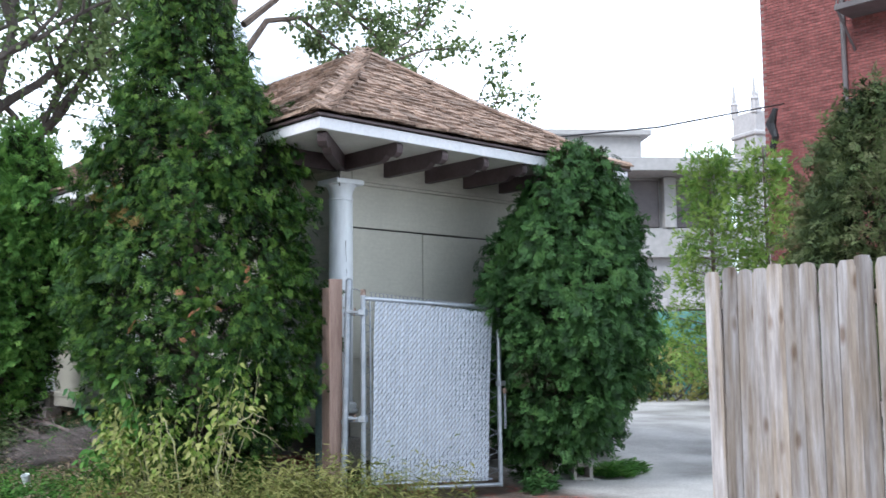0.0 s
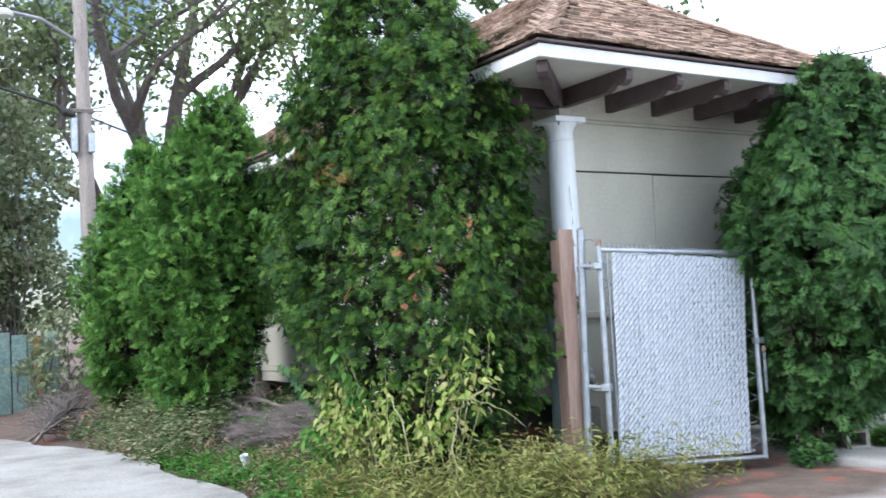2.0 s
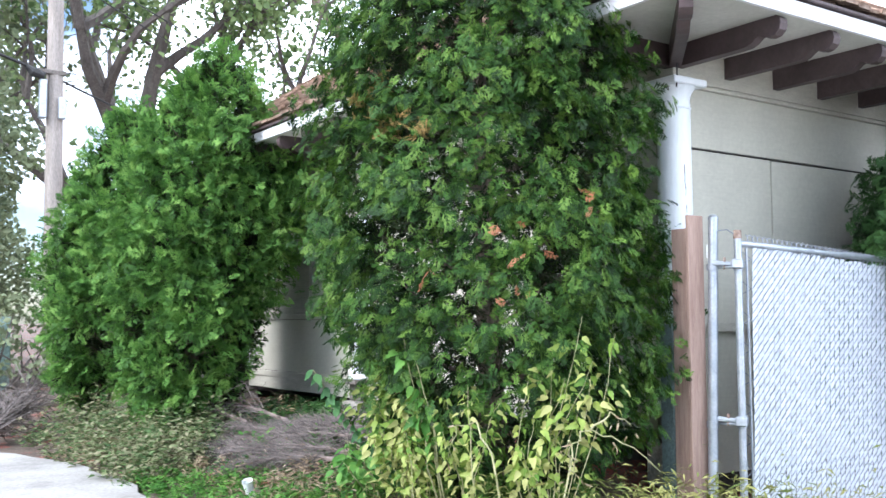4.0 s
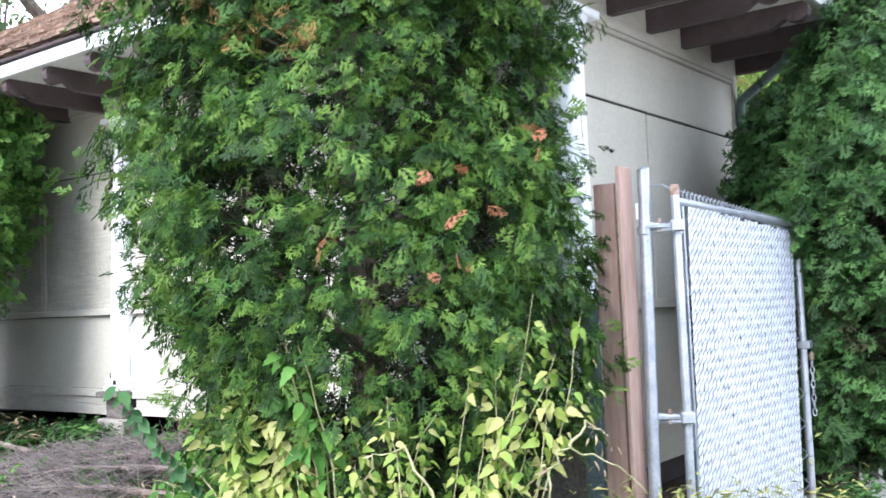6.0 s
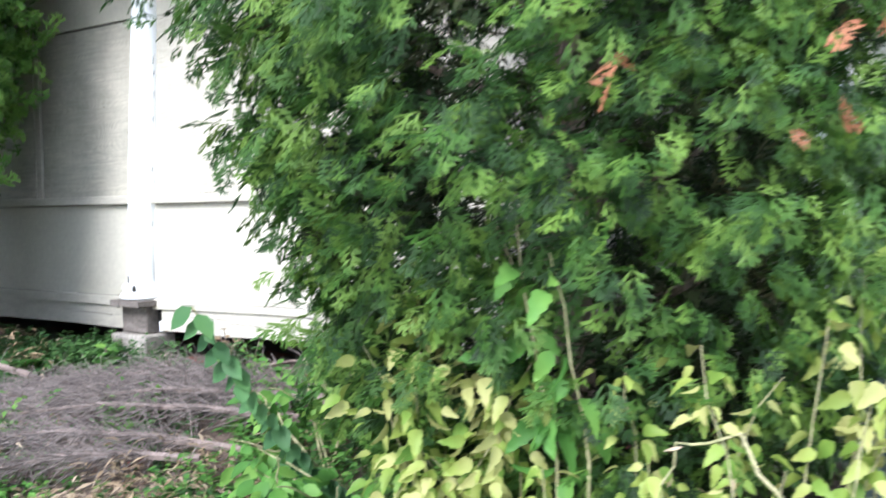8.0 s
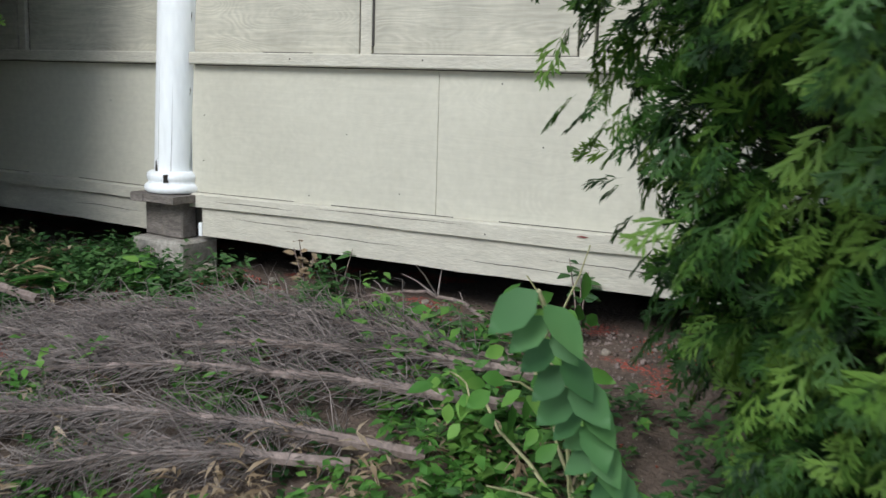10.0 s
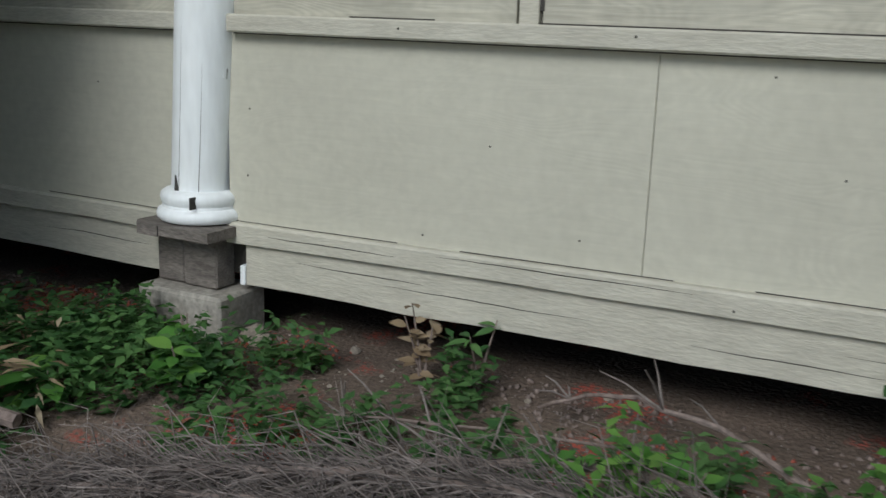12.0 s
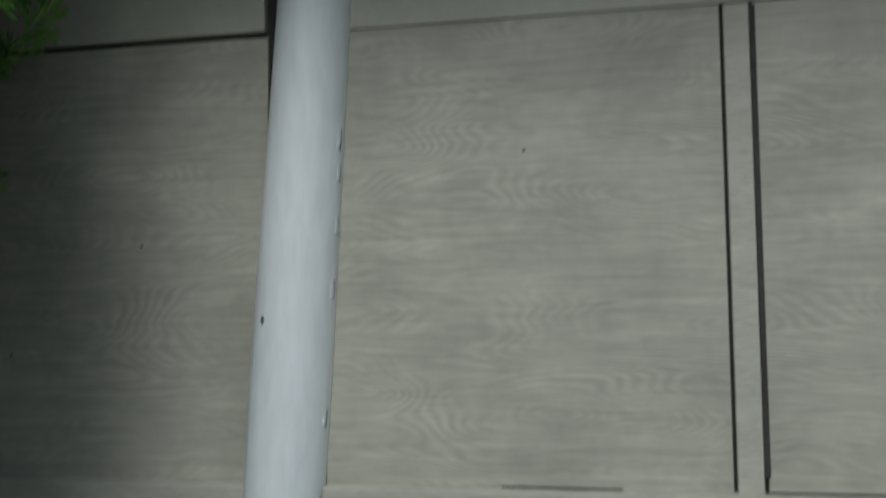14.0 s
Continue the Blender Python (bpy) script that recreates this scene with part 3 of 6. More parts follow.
def wall_side():
    wall = tagged(part("wall_side", Build().box(0.02, 0.12, 0.66, 0.16, WY, 3.45), M_CORE), "beige painted plywood side wall on raised skirting", "wall", kind="structure")
    rng = random.Random(2)
    # lower panels, split at the seam
    for y0, y1 in ((0.13, 2.9062), (2.9078, 4.392), (4.52, 7.55), (7.68, WY)):
        part("lower_panel", Build().box(0.0, y0, 0.80, 0.03, y1, 1.515, bevel=0.002), M_PANEL, wall)
    # upper panels between the battens
    stops = [(0.13, 1.10), (1.19, 2.19), (2.27, 3.256), (3.334, 4.365), (4.53, 5.68), (5.79, 6.75), (6.83, 7.52), (7.72, WY)]
    for y0, y1 in stops:
        d = rng.uniform(-0.002, 0.003)
        part("upper_panel", Build().box(d, y0 + 0.001, 1.555, 0.03, y1 - 0.002, 2.768, bevel=0.002), M_PLY, wall)
    for c in (1.145, 2.23, 3.295, 5.735, 6.79):
        part("batten", Build().box(-0.006, c - 0.031, 1.553, 0.02, c + 0.031, 2.766, bevel=0.003), M_TRIM, wall)
    for y0, y1 in ((1.18, 2.198), (2.262, 3.262), (3.6, 3.9)):
        part("joint_and_shade_line", Build().box(-0.008, y0, 1.5625, 0.002, y1, 1.5665), M_CORE, wall)
    part("batten_seal", Build().box(-0.004, 3.249, 1.60, 0.01, 3.262, 2.76), M_CORE, wall)
    for y0, y1 in ((0.13, 4.362), (4.54, 7.5), (7.74, WY)):
        part("mid_rail", Build().box(-0.048, y0, 1.502, 0.02, y1, 1.562, bevel=0.006), M_TRIM, wall)
        # the shadow under the rail, put in as a thin dark strip
        part("joint_and_shade_line", Build().box(-0.004, y0, 1.4975, 0.002, y1, 1.5018), M_CORE, wall)
        part("frieze_panel", Build().box(-0.004, y0, 2.7715 if y0 < 1 else 2.784, 0.03, y1, 3.30, bevel=0.002), M_PANEL, wall)
        part("frieze_strip", Build().box(-0.03, y0, 3.296, 0.02, y1, 3.335, bevel=0.005), M_TRIM, wall)
        part("beam", Build().box(-0.045, y0, 3.338, 0.12, y1, 3.45, bevel=0.004), M_TRIM, wall)
    # uneven base strip and skirt board, made of short lengths so that their edges wander
    for name, z0, z1, x0, amp in (("base_strip", 0.785, 0.855, -0.034, 0.008), ("skirt_board", 0.63, 0.787, -0.014, 0.012)):
        for y0, y1 in ((0.13, 4.31 if name == "skirt_board" else 4.38), (4.62, 7.5), (7.74, WY)):
            n = max(3, int((y1 - y0) / 0.22))
            b = Build()
            v = []
            for i in range(n + 1):
                y = y0 + (y1 - y0) * i / n
                w = 0.011 * (4.4 - y) * (y < 4.4) + amp * noise.noise((y * 1.7, z0 * 9, 0.4)) + 0.35 * amp * noise.noise((y * 9, z0 * 5, 2.4))
                u = 0.011 * (4.4 - y) * (y < 4.4) + 0.4 * amp * noise.noise((y * 1.3, z1 * 9, 4.4))
                v += [(x0, y, z0 + w), (x0, y, z1 - 0.008 + u), (x0 + 0.008, y, z1 + u), (0.03, y, z1 + u), (0.03, y, z0 + w)]
            f = [(5 * i + k, 5 * i + (k + 1) % 5, 5 * i + 5 + (k + 1) % 5, 5 * i + 5 + k) for i in range(n) for k in range(5)]
            f += [(4, 3, 2, 1, 0), tuple(5 * n + k for k in range(5))]
            part(name, b.add(v, f), M_TRIM, wall)
            if name == "base_strip":
                # the open joint above the strip, wide in places and shut in others
                j = Build()
                for i in range(n):
                    if noise.noise((i * 0.37, y0, 1.3)) > 0.32:
                        continue
                    p, q = v[5 * i + 2], v[5 * i + 7]
                    g, h = 0.003 + 0.003 * abs(noise.noise((i * 1.3, 5, y0))), 0.003 + 0.003 * abs(noise.noise((i * 1.3 + 1.3, 5, y0)))
                    j.add([(-0.0025, p[1], p[2] + 0.0005), (-0.0025, q[1], q[2] + 0.0005), (-0.0025, q[1], q[2] + h), (-0.0025, p[1], p[2] + g)], [(0, 1, 2, 3)])
                part("joint_and_shade_line", j, M_CORE, wall)
    # long cracks in the weathered skirt and strip, and a fleck of red paint
    for x, y0, y1, z in ((-0.0152, 3.05, 3.75, 0.715), (-0.0152, 1.6, 2.35, 0.735), (-0.0152, 2.2, 2.75, 0.69), (-0.0152, 3.6, 4.1, 0.742), (-0.0152, 4.75, 5.3, 0.72), (-0.0352, 2.75, 3.55, 0.845), (-0.0352, 1.5, 2.1, 0.862), (-0.0352, 3.7, 4.2, 0.822)):
        k = 16
        pts = []
        for i in range(k + 1):
            y = y0 + (y1 - y0) * i / k
            pts.append((x + 0.001, y, z + 0.011 * max(0.0, 3.9 - y) * 0.5 + 0.006 * noise.noise((y * 4, z * 40, 1)) + 0.002 * noise.noise((y * 21, z, 3))))
        part("crack", Build().tube(pts, [0.0004 + 0.0013 * math.sin(math.pi * i / k) for i in range(k + 1)], 4), M_CORE, wall)
    part("paint_fleck", Build().prism([(0, 0), (0.035, -0.002), (0.055, 0.003), (0.02, 0.006)], pose(-0.0365, 2.22, 0.858, 90, 0, -90), 0.003), M_BRICK, wall, "fleck of red paint")
    part("skirt_end", Build().box(-0.02, 4.312, 0.63, 0.02, 4.335, 0.70, bevel=0.003), M_WHITE, wall)
    # nail heads
    nails = Build()
    for y, z, x in [(2.964, 1.539, -0.049), (2.637, 0.822, -0.036), (3.83, 2.42, -0.002), (2.88, 2.16, -0.002), (3.95, 1.78, 0), (4.30, 1.25, 0), (4.31, 1.02, 0), (3.4, 1.2, 0), (3.62, 0.90, 0), (2.6, 1.45, 0),
                    (2.4, 1.2, 0), (3.1, 0.95, 0), (5.0, 1.3, 0), (4.9, 2.2, -0.001), (5.3, 1.9, -0.001), (2.1, 1.54, -0.049), (3.7, 1.535, -0.049), (1.6, 0.82, -0.036)]:
        nails.lathe([(0.0045, -0.001), (0.003, 0.0015)], sides=6)
        k = len(nails.v) - 12
        nails.v[k:] = [(x - c, y + a, z + b) for a, b, c in nails.v[k:]]
    part("nail_head", nails, M_CORE, wall)
    return wall


def wall_front():
    wall = tagged(part("wall_front", Build().box(0.16, 0.02, 0.2, WX, 0.16, 3.45), M_CORE), "beige painted plywood end wall with a boarded opening", "wall", kind="structure")
    part("lower_panel", Build().box(0.1, 0.0, 0.35, WX, 0.03, 1.385, bevel=0.002), M_PANEL, wall)
    for x0, x1 in ((0.1, 1.088), (1.822, WX)):
        part("upper_panel", Build().box(x0, 0.002, 1.455, x1, 0.03, 2.728, bevel=0.002), M_PANEL, wall)
    part("opening_board", Build().box(1.093, -0.008, 1.455, 1.817, 0.03, 2.722, bevel=0.003), M_PANEL, wall)
    part("mid_rail", Build().box(0.1, -0.035, 1.385, WX, 0.02, 1.455, bevel=0.006), M_TRIM, wall)
    for x0, x1 in ((0.1, 1.088), (1.822, WX)):
        part("joint_and_shade_line", Build().box(x0, -0.0045, 2.733, x1, 0.03, 2.740), M_CORE, wall)
    part("upper_frieze", Build().box(0.1, -0.003, 2.744, WX, 0.03, 3.182, bevel=0.002), M_PANEL, wall)
    part("frieze_strip", Build().box(0.1, -0.03, 3.184, WX, 0.02, 3.214, bevel=0.005), M_TRIM, wall)
    part("beam", Build().box(0.1, -0.034, 3.217, WX, 0.12, 3.45, bevel=0.004), M_TRIM, wall)
    part("corner_board", Build().box(WX - 0.005, -0.02, 0.3, WX + 0.09, 0.1, 3.44, bevel=0.004), M_TRIM, wall)
    return wall


wall_side()
wall_front()
tagged(part("wall_back", Build().box(WX - 0.14, 0.17, 0.2, WX, WY, 3.45), M_PANEL), "plain beige rear wall of the pavilion", "wall", kind="structure")
tagged(part("wall_end", Build().box(0.17, WY - 0.14, 0.2, WX - 0.145, WY, 3.45), M_PANEL), "plain beige end wall of the pavilion", "wall", kind="structure")


def column(y, x=0.0, slim=0.0, lean=0.0, fat=1.0):
    col = thing("column", "white painted wooden column with moulded base and peeling paint", "column", "columns along the pavilion", at=(x, y, 0))

    def radius(u):
        return fat * (0.107 + 0.006 * min(1.0, u / 0.45) - 0.006 * max(0.0, u - 0.45) - slim * max(0.0, u - 0.42) ** 0.9)

    shaft = [(radius(i / 14), 0.955 + i / 14 * 2.085) for i in range(15)]
    ring = Build().lathe(shaft, sides=36)
    ring.v = [(a, b - lean * (c - 0.955), c) for a, b, c in ring.v]
    part("shaft", ring, M_WHITE, col, "long white tapering shaft", True)
    # joints between the staves: thin dark lines that open towards the foot
    for ang, top in ((172, 0.85), (214, 0.5), (128, 1.9)):
        k = 14
        pts, rr = [], []
        for i in range(k + 1):
            z = 0.958 + (top - 0.03) * i / k
            q = radius((z - 0.955) / 2.085) - 0.0012
            w = radians(ang) + 0.01 * math.sin(7 * z)
            pts.append((q * math.cos(w), q * math.sin(w) - lean * (z - 0.955), z)), rr.append(0.0017 - 0.0009 * i / k)
        part("stave_joint", Build().tube(pts, rr, 5), M_CORE, col)
    part("stave_crack", Build().prism([(0.0, 0.0), (0.016, 0.0), (0.012, 0.055)], pose(-0.108 * fat, 0.012, 0.957, 90, 0, 90), 0.006), M_CORE, col)
    part("knot_hole", Build().prism([(0, 0.012), (0.006, 0), (0, -0.012), (-0.006, 0)], pose(radius(0.496) * math.cos(radians(150)), radius(0.496) * math.sin(radians(150)) - lean * 1.035, 1.99, 90, 0, 60), 0.005), M_CORE, col)
    base = [(0.118, 0.845), (0.148, 0.848), (0.158, 0.858), (0.160, 0.872), (0.153, 0.887), (0.140, 0.895), (0.138, 0.905), (0.143, 0.914), (0.146, 0.928), (0.142, 0.944), (0.130, 0.954), (0.112, 0.957)]
    part("torus_base", Build().lathe([(r * fat, z) for r, z in base], sides=36), M_WHITE, col, "white moulded base ring", True)
    part("base_crack", Build().box(-0.150 * fat, -0.076, 0.904, -0.120 * fat, -0.0715, 0.946), M_CORE, col)
    # a split plinth board, its two planks slightly apart and its corner broken
    part("plinth", Build().prism([(-0.185, -0.178), (0.05, -0.178), (0.05, 0.055), (-0.178, 0.045)], pose(0, 0, 0.824), 0.036), M_BAREWOOD, col, "bare split plinth board")
    part("plinth", Build().prism([(-0.181, 0.049), (0.05, 0.059), (0.05, 0.178), (-0.135, 0.182), (-0.172, 0.15)], pose(0, 0, 0.821), 0.040), M_BAREWOOD, col, "bare split plinth board")
    part("post_block", Build().box(-0.085, -0.13, 0.615, 0.02, 0.02, 0.803, bevel=0.008), M_BAREWOOD, col, "bare weathered wooden block")
    part("post_block", Build().box(-0.075, 0.025, 0.615, 0.02, 0.15, 0.800, bevel=0.008), M_BAREWOOD, col, "bare weathered wooden block")
    for z, l, ang in ((2.36, 0.075, 254), (2.45, 0.11, 251), (2.22, 0.06, 256), (1.72, 0.09, 252), (1.35, 0.05, 255), (2.05, 0.05, 253)):
        w, q = radians(ang), radius((z - 0.955) / 2.085)
        m = pose(q * math.cos(w), q * math.sin(w) - lean * (z - 0.955), z, 90, 0, ang + 90)
        part("paint_flake", Build().prism([(-0.004, 0), (0.006, 0.01 * l), (0.009, 0.4 * l), (0.004, l), (-0.005, 0.8 * l)], m, 0.005), M_WHITE, col)
        part("paint_gap", Build().prism([(0.008, -0.1 * l), (0.013, 0.02), (0.012, 1.2 * l), (0.008, 1.1 * l)], m, 0.003), M_CORE, col)
    neck = [(0.106, 2.985), (0.114, 2.99), (0.116, 3.003), (0.110, 3.01), (0.106, 3.04), (0.110, 3.075), (0.122, 3.115), (0.142, 3.145), (0.146, 3.155)]
    part("capital", Build().lathe([(r * fat, z) for r, z in neck], 0, -lean * 2.05, 36), M_WHITE, col, "", True)
    h = 0.158 * fat
    part("abacus", Build().box(-h, -h - lean * 2.05, 3.153, h, h - lean * 2.05, 3.205, bevel=0.008), M_WHITE, col)
    part("cap_block", Build().box(-0.07, -0.07 - lean * 2.05, 3.205, 0.09, 0.09 - lean * 2.05, 3.45, bevel=0.006), M_TRIM, col, "beige block over the capital")
    return col


def pier(y, x=0.0):
    b = Build().box(-0.16, -0.175, 0.30, 0.10, 0.2, 0.612, bevel=0.012)
    ob = solid("pier", b, M_CONCRETE, "stained concrete block pier under a white column", "pier", group="piers under the columns")
    ob.location = (x, y, 0)
    return ob


for cy in COLS:
    column(cy + (0.028 if cy == 4.487 else 0.0), -0.02 if cy == 0 else 0.0, 0.014 if cy == 4.487 else 0.0, 0.064 if cy == 4.487 else 0.0, 1.10 if cy == 0 else 1.0)
    pier(cy)

# a thin cable hanging down the corner column's capital
solid("cable", Build().tube([(-0.1, -0.13, 3.44), (-0.15, -0.16, 3.3), (-0.165, -0.17, 3.22), (-0.15, -0.15, 3.12)], 0.007, 6), M_BLACK, "short black cable hanging at the corner capital", "cable")
solid("downspout", Build().tube([(WX + 0.06, -0.5, 3.42), (WX + 0.06, -0.42, 3.3), (WX + 0.06, -0.06, 3.05), (WX + 0.06, -0.05, 2.9), (WX + 0.06, -0.05, 0.1)], 0.04, 10), M_GREENPOST, "dull grey metal downspout on the corner", "downspout", smooth=True)

# ---- roof ----
RX0, RX1, RY0, RY1 = -1.0, 3.5, -1.0, 10.2
APEX = 2.25       # how far in from the eaves the hips meet


def rise(u):
    """Height of the roof u metres in from an eave: flared at the foot, then steep."""
    return 3.60 + 0.375 * u + 0.34 * max(0.0, u - 0.15) - 0.06 * min(1.0, max(0.0, u - 0.15)) ** 2


def make_roof():
    roof = tagged(part("roof", Build(), M_SHAKE_FAR), "hipped roof of weathered brown wooden shakes with white fascia", "roof", kind="structure")
    deck = Build()
    n = 10
    for side in range(4):
        prev = None
        for i in range(n + 1):
            u = APEX * i / n
            z = rise(u) - 0.03
            c = [(RX0 + u, RY0 + u, z), (RX1 - u, RY0 + u, z), (RX1 - u, RY1 - u, z), (RX0 + u, RY1 - u, z)]
            a, b = c[side], c[(side + 1) % 4]
            if prev:
                deck.add([prev[0], prev[1], b, a], [(0, 1, 2, 3)])
            prev = (a, b)
    part("deck", deck, M_SHAKE_FAR, roof)
    part("soffit", Build().box(RX0 + 0.03, RY0 + 0.03, 3.452, RX1 - 0.03, RY1 - 0.03, 3.475), M_SOFFIT, roof, "pale painted soffit boards")
    for x0, y0, x1, y1 in ((RX0, RY0, RX1, RY0 + 0.03), (RX0, RY0 + 0.032, RX0 + 0.03, RY1), (RX1 - 0.03, RY0 + 0.032, RX1, RY1), (RX0 + 0.032, RY1 - 0.03, RX1 - 0.032, RY1)):
        part("fascia", Build().box(x0, y0, 3.448, x1, y1, 3.552, bevel=0.004), M_FASCIA, roof, "white painted fascia board")
    for x0, y0, x1, y1 in ((RX0 - 0.03, RY0 - 0.03, RX1 + 0.03, RY0 + 0.05), (RX0 - 0.03, RY0 + 0.052, RX0 + 0.05, RY1)):
        part("drip_edge", Build().box(x0, y0, 3.562, x1, y1, 3.585, bevel=0.003), M_RAFTER, roof)
    # rafter tails: a deep joist whose end is cut to a round nose behind a cove
    outline = [(0.0, 3.452), (0.93, 3.452), (0.955, 3.43), (0.962, 3.395), (0.95, 3.355), (0.915, 3.325), (0.87, 3.318), (0.825, 3.33), (0.795, 3.35), (0.765, 3.335), (0.735, 3.312), (0.69, 3.295), (0.62, 3.292), (0.0, 3.292)]

    def tail(m):
        part("rafter_tail", Build().prism(outline, m, 0.075), M_RAFTER, roof)

    for i in range(6):
        x = -0.03 + 0.585 * i
        tail(Matrix(((0, 0, 1, x), (-1, 0, 0, 0.0), (0, 1, 0, 0), (0, 0, 0, 1))))
    for i in range(17):
        y = -0.03 + 0.585 * i
        tail(Matrix(((-1, 0, 0, 0.0), (0, 0, 1, y), (0, 1, 0, 0), (0, 0, 0, 1))))
    q = math.sqrt(0.5)
    hip = [(a * 1.38, b) for a, b in outline]
    part("rafter_tail", Build().prism(hip, Matrix(((-q, 0, q, 0.02), (-q, 0, -q, 0.02), (0, 1, 0, 0), (0, 0, 0, 1))), 0.085), M_RAFTER, roof)
    return roof


ROOF = make_roof()

# ---- gate ----
GL, GR = Vector((-0.371, -0.816, 0)), Vector((1.345, -0.892, 0))


def gate_point(u, z, off=0.0):
    """A point of the sagging gate: u from the hinge side to the latch side, z up from its foot."""
    p = GL.lerp(GR, u)
    return Vector((p.x, p.y + off, 0.205 - 0.115 * u + z))


def make_gate():
    gate = thing("gate", "chain link gate woven with white plastic privacy slats, standing shut", "gate", at=(0, 0, 0))
    H = 1.80
    for u, r in ((0.0, 0.024), (1.0, 0.024)):
        part("upright_tube", Build().tube([gate_point(u, -0.02 if u else -0.1), gate_point(u, H - (0 if u else 0.0))], r, 12), M_GALV, gate, "", True)
    part("top_tube", Build().tube([gate_point(0.0, H - 0.05), gate_point(0.985, H - 0.0)], 0.021, 12), M_GALV, gate, "", True)
    part("bottom_tube", Build().tube([gate_point(0.3, 0.0), gate_point(1.0, 0.0)], 0.021, 12), M_GALV, gate, "", True)
    part("stretcher_bar", Build().tube([gate_point(0.05, 0.04), gate_point(0.045, H - 0.06)], 0.008, 6), M_GALV, gate)
    part("rust_cap", Build().tube([gate_point(0, H - 0.02), gate_point(0, H + 0.035)], [0.027, 0.024], 12), M_RUST, gate, "rusty cap", True)
    # slats: each threaded through the mesh, its edges pinched in and out by the wire
    slats, rows = 29, 44

    def across(u, z):
        """Along the gate: the woven panel leans away from the latch side at its foot."""
        k = z / H
        lo, hi = 0.040 + 0.042 * k + 0.006 * math.sin(3.1 * z), 0.893 + 0.055 * k + 0.004 * math.sin(4 * z + 1)
        return lo + (hi - lo) * u

    for i in range(slats):
        v, f = [], []
        top = H - 0.05 - (0.012 if i % 5 == 3 else 0) - (0.006 if i % 3 == 1 else 0)
        for k in range(rows + 1):
            z = 0.045 + (top - 0.045) * k / rows
            wave = 0.07 * math.sin(2 * math.pi * (z / 0.062) + 2.2 * i)
            for j, du in enumerate((0.05, 0.5, 0.95)):
                bow = 0.006 if j == 1 else 0.0
                v.append(gate_point(across((i + du + wave) / slats, z), z, -0.006 - bow + 0.002 * math.sin(2 * math.pi * z / 0.124 + i)))
        for k in range(rows):
            for j in range(2):
                f.append((3 * k + j, 3 * k + j + 1, 3 * k + 4 + j, 3 * k + 3 + j))
        part("slat", Build().add(v, f).mesh("slat", M_SLAT, True), None, gate)
    # woven wire: one slanting run over every slat, then behind to the next
    wire = Build()
    for i in range(-40, 36):
        pts = []
        for k in range(slats * 2 + 1):
            u = k / (slats * 2)
            z = 0.0525 * i + 1.62 * u
            if 0.03 <= z <= H - 0.04:
                pts.append(gate_point(across(u, z), z + (0.012 if k % 2 else 0.0), -0.016 if k % 2 else -0.004))
        if len(pts) > 1:
            wire.tube(pts, 0.0034, 4, False)
    for k in range(9):
        z = 0.1 + 0.19 * k
        for u0, u1 in ((0.012, across(0, z)), (across(1, z), 0.99)):
            wire.tube([gate_point(u0, z), gate_point(u1, z + 0.04)], 0.003, 4, False)
            wire.tube([gate_point(u0, z + 0.09), gate_point(u1, z + 0.04)], 0.003, 4, False)
    part("slat_rail", Build().tube([gate_point(0.2, 0.075), gate_point(0.93, 0.06)], 0.012, 6), M_WIRE, gate, "dull wire rail under the slats")
    for i in range(34):
        u = 0.05 + 0.92 * i / 33
        a = gate_point(u, H - 0.045)
        wire.tube([a, a + Vector((0.008, 0, 0.05)), a + Vector((0.018, -0.008, 0.062))], 0.0035, 4)
        wire.tube([a + Vector((0.016, 0, 0)), a + Vector((0.008, 0.004, 0.05)), a + Vector((-0.004, 0.008, 0.06))], 0.0035, 4)
    part("wire_mesh", wire, M_WIRE, gate, "woven galvanised wire")
    for z in (0.62, 1.60):
        h = part("hinge", Build().box(-0.055, -0.035, -0.03, 0.035, 0.035, 0.03, pose(*gate_point(0, z + 0.02), 0, 0, 30), bevel=0.008), M_GALV, gate)
        part("hinge_bolt", Build().tube([gate_point(0, z) + Vector((-0.06, 0.13, 0)), gate_point(0, z) + Vector((-0.02, -0.05, 0.0))], 0.009, 6), M_GALV, h)
        part("hinge_band", Build().tube([gate_point(0, z - 0.02), gate_point(0, z + 0.055)], 0.031, 14), M_GALV, h, "galvanised band", True)
        arm = [gate_point(0, z + 0.02) + Vector((-0.005, 0.02, 0)), gate_point(0, z + 0.02) + Vector((-0.045, 0.07, 0.004)), gate_point(0, z + 0.02) + Vector((-0.085, 0.135, 0.008))]
        part("hinge_arm", Build().tube(arm, [0.019, 0.016, 0.022], 8), M_GALV, h, "", True)
        part("nut", Build().tube([arm[1] + Vector((0, 0, -0.035)), arm[1] + Vector((0, 0, 0.04))], 0.011, 6), M_RUST, h)
    latch = part("latch", Build().box(-0.03, -0.05, -0.02, 0.05, 0.03, 0.03, pose(*gate_point(1.0, 1.02)), bevel=0.006), M_GALV, gate)
    part("padlock", Build().box(0.02, -0.05, -0.10, 0.06, -0.025, -0.045, pose(*gate_point(1.0, 1.02)), bevel=0.006), M_RUST, latch)
    chain = Build()
    for k in range(9):
        p = gate_point(1.0, 0.95 - 0.045 * k, -0.035) + Vector((0.045, 0, 0))
        ring = [p + Vector(((0.012 * math.cos(w) if k % 2 else 0), (0 if k % 2 else 0.012 * math.cos(w)), 0.028 * math.sin(w))) for w in [2 * math.pi * j / 8 for j in range(9)]]
        chain.tube(ring, 0.004, 5, False)
    part("chain", chain, M_GALV, latch)
    return gate


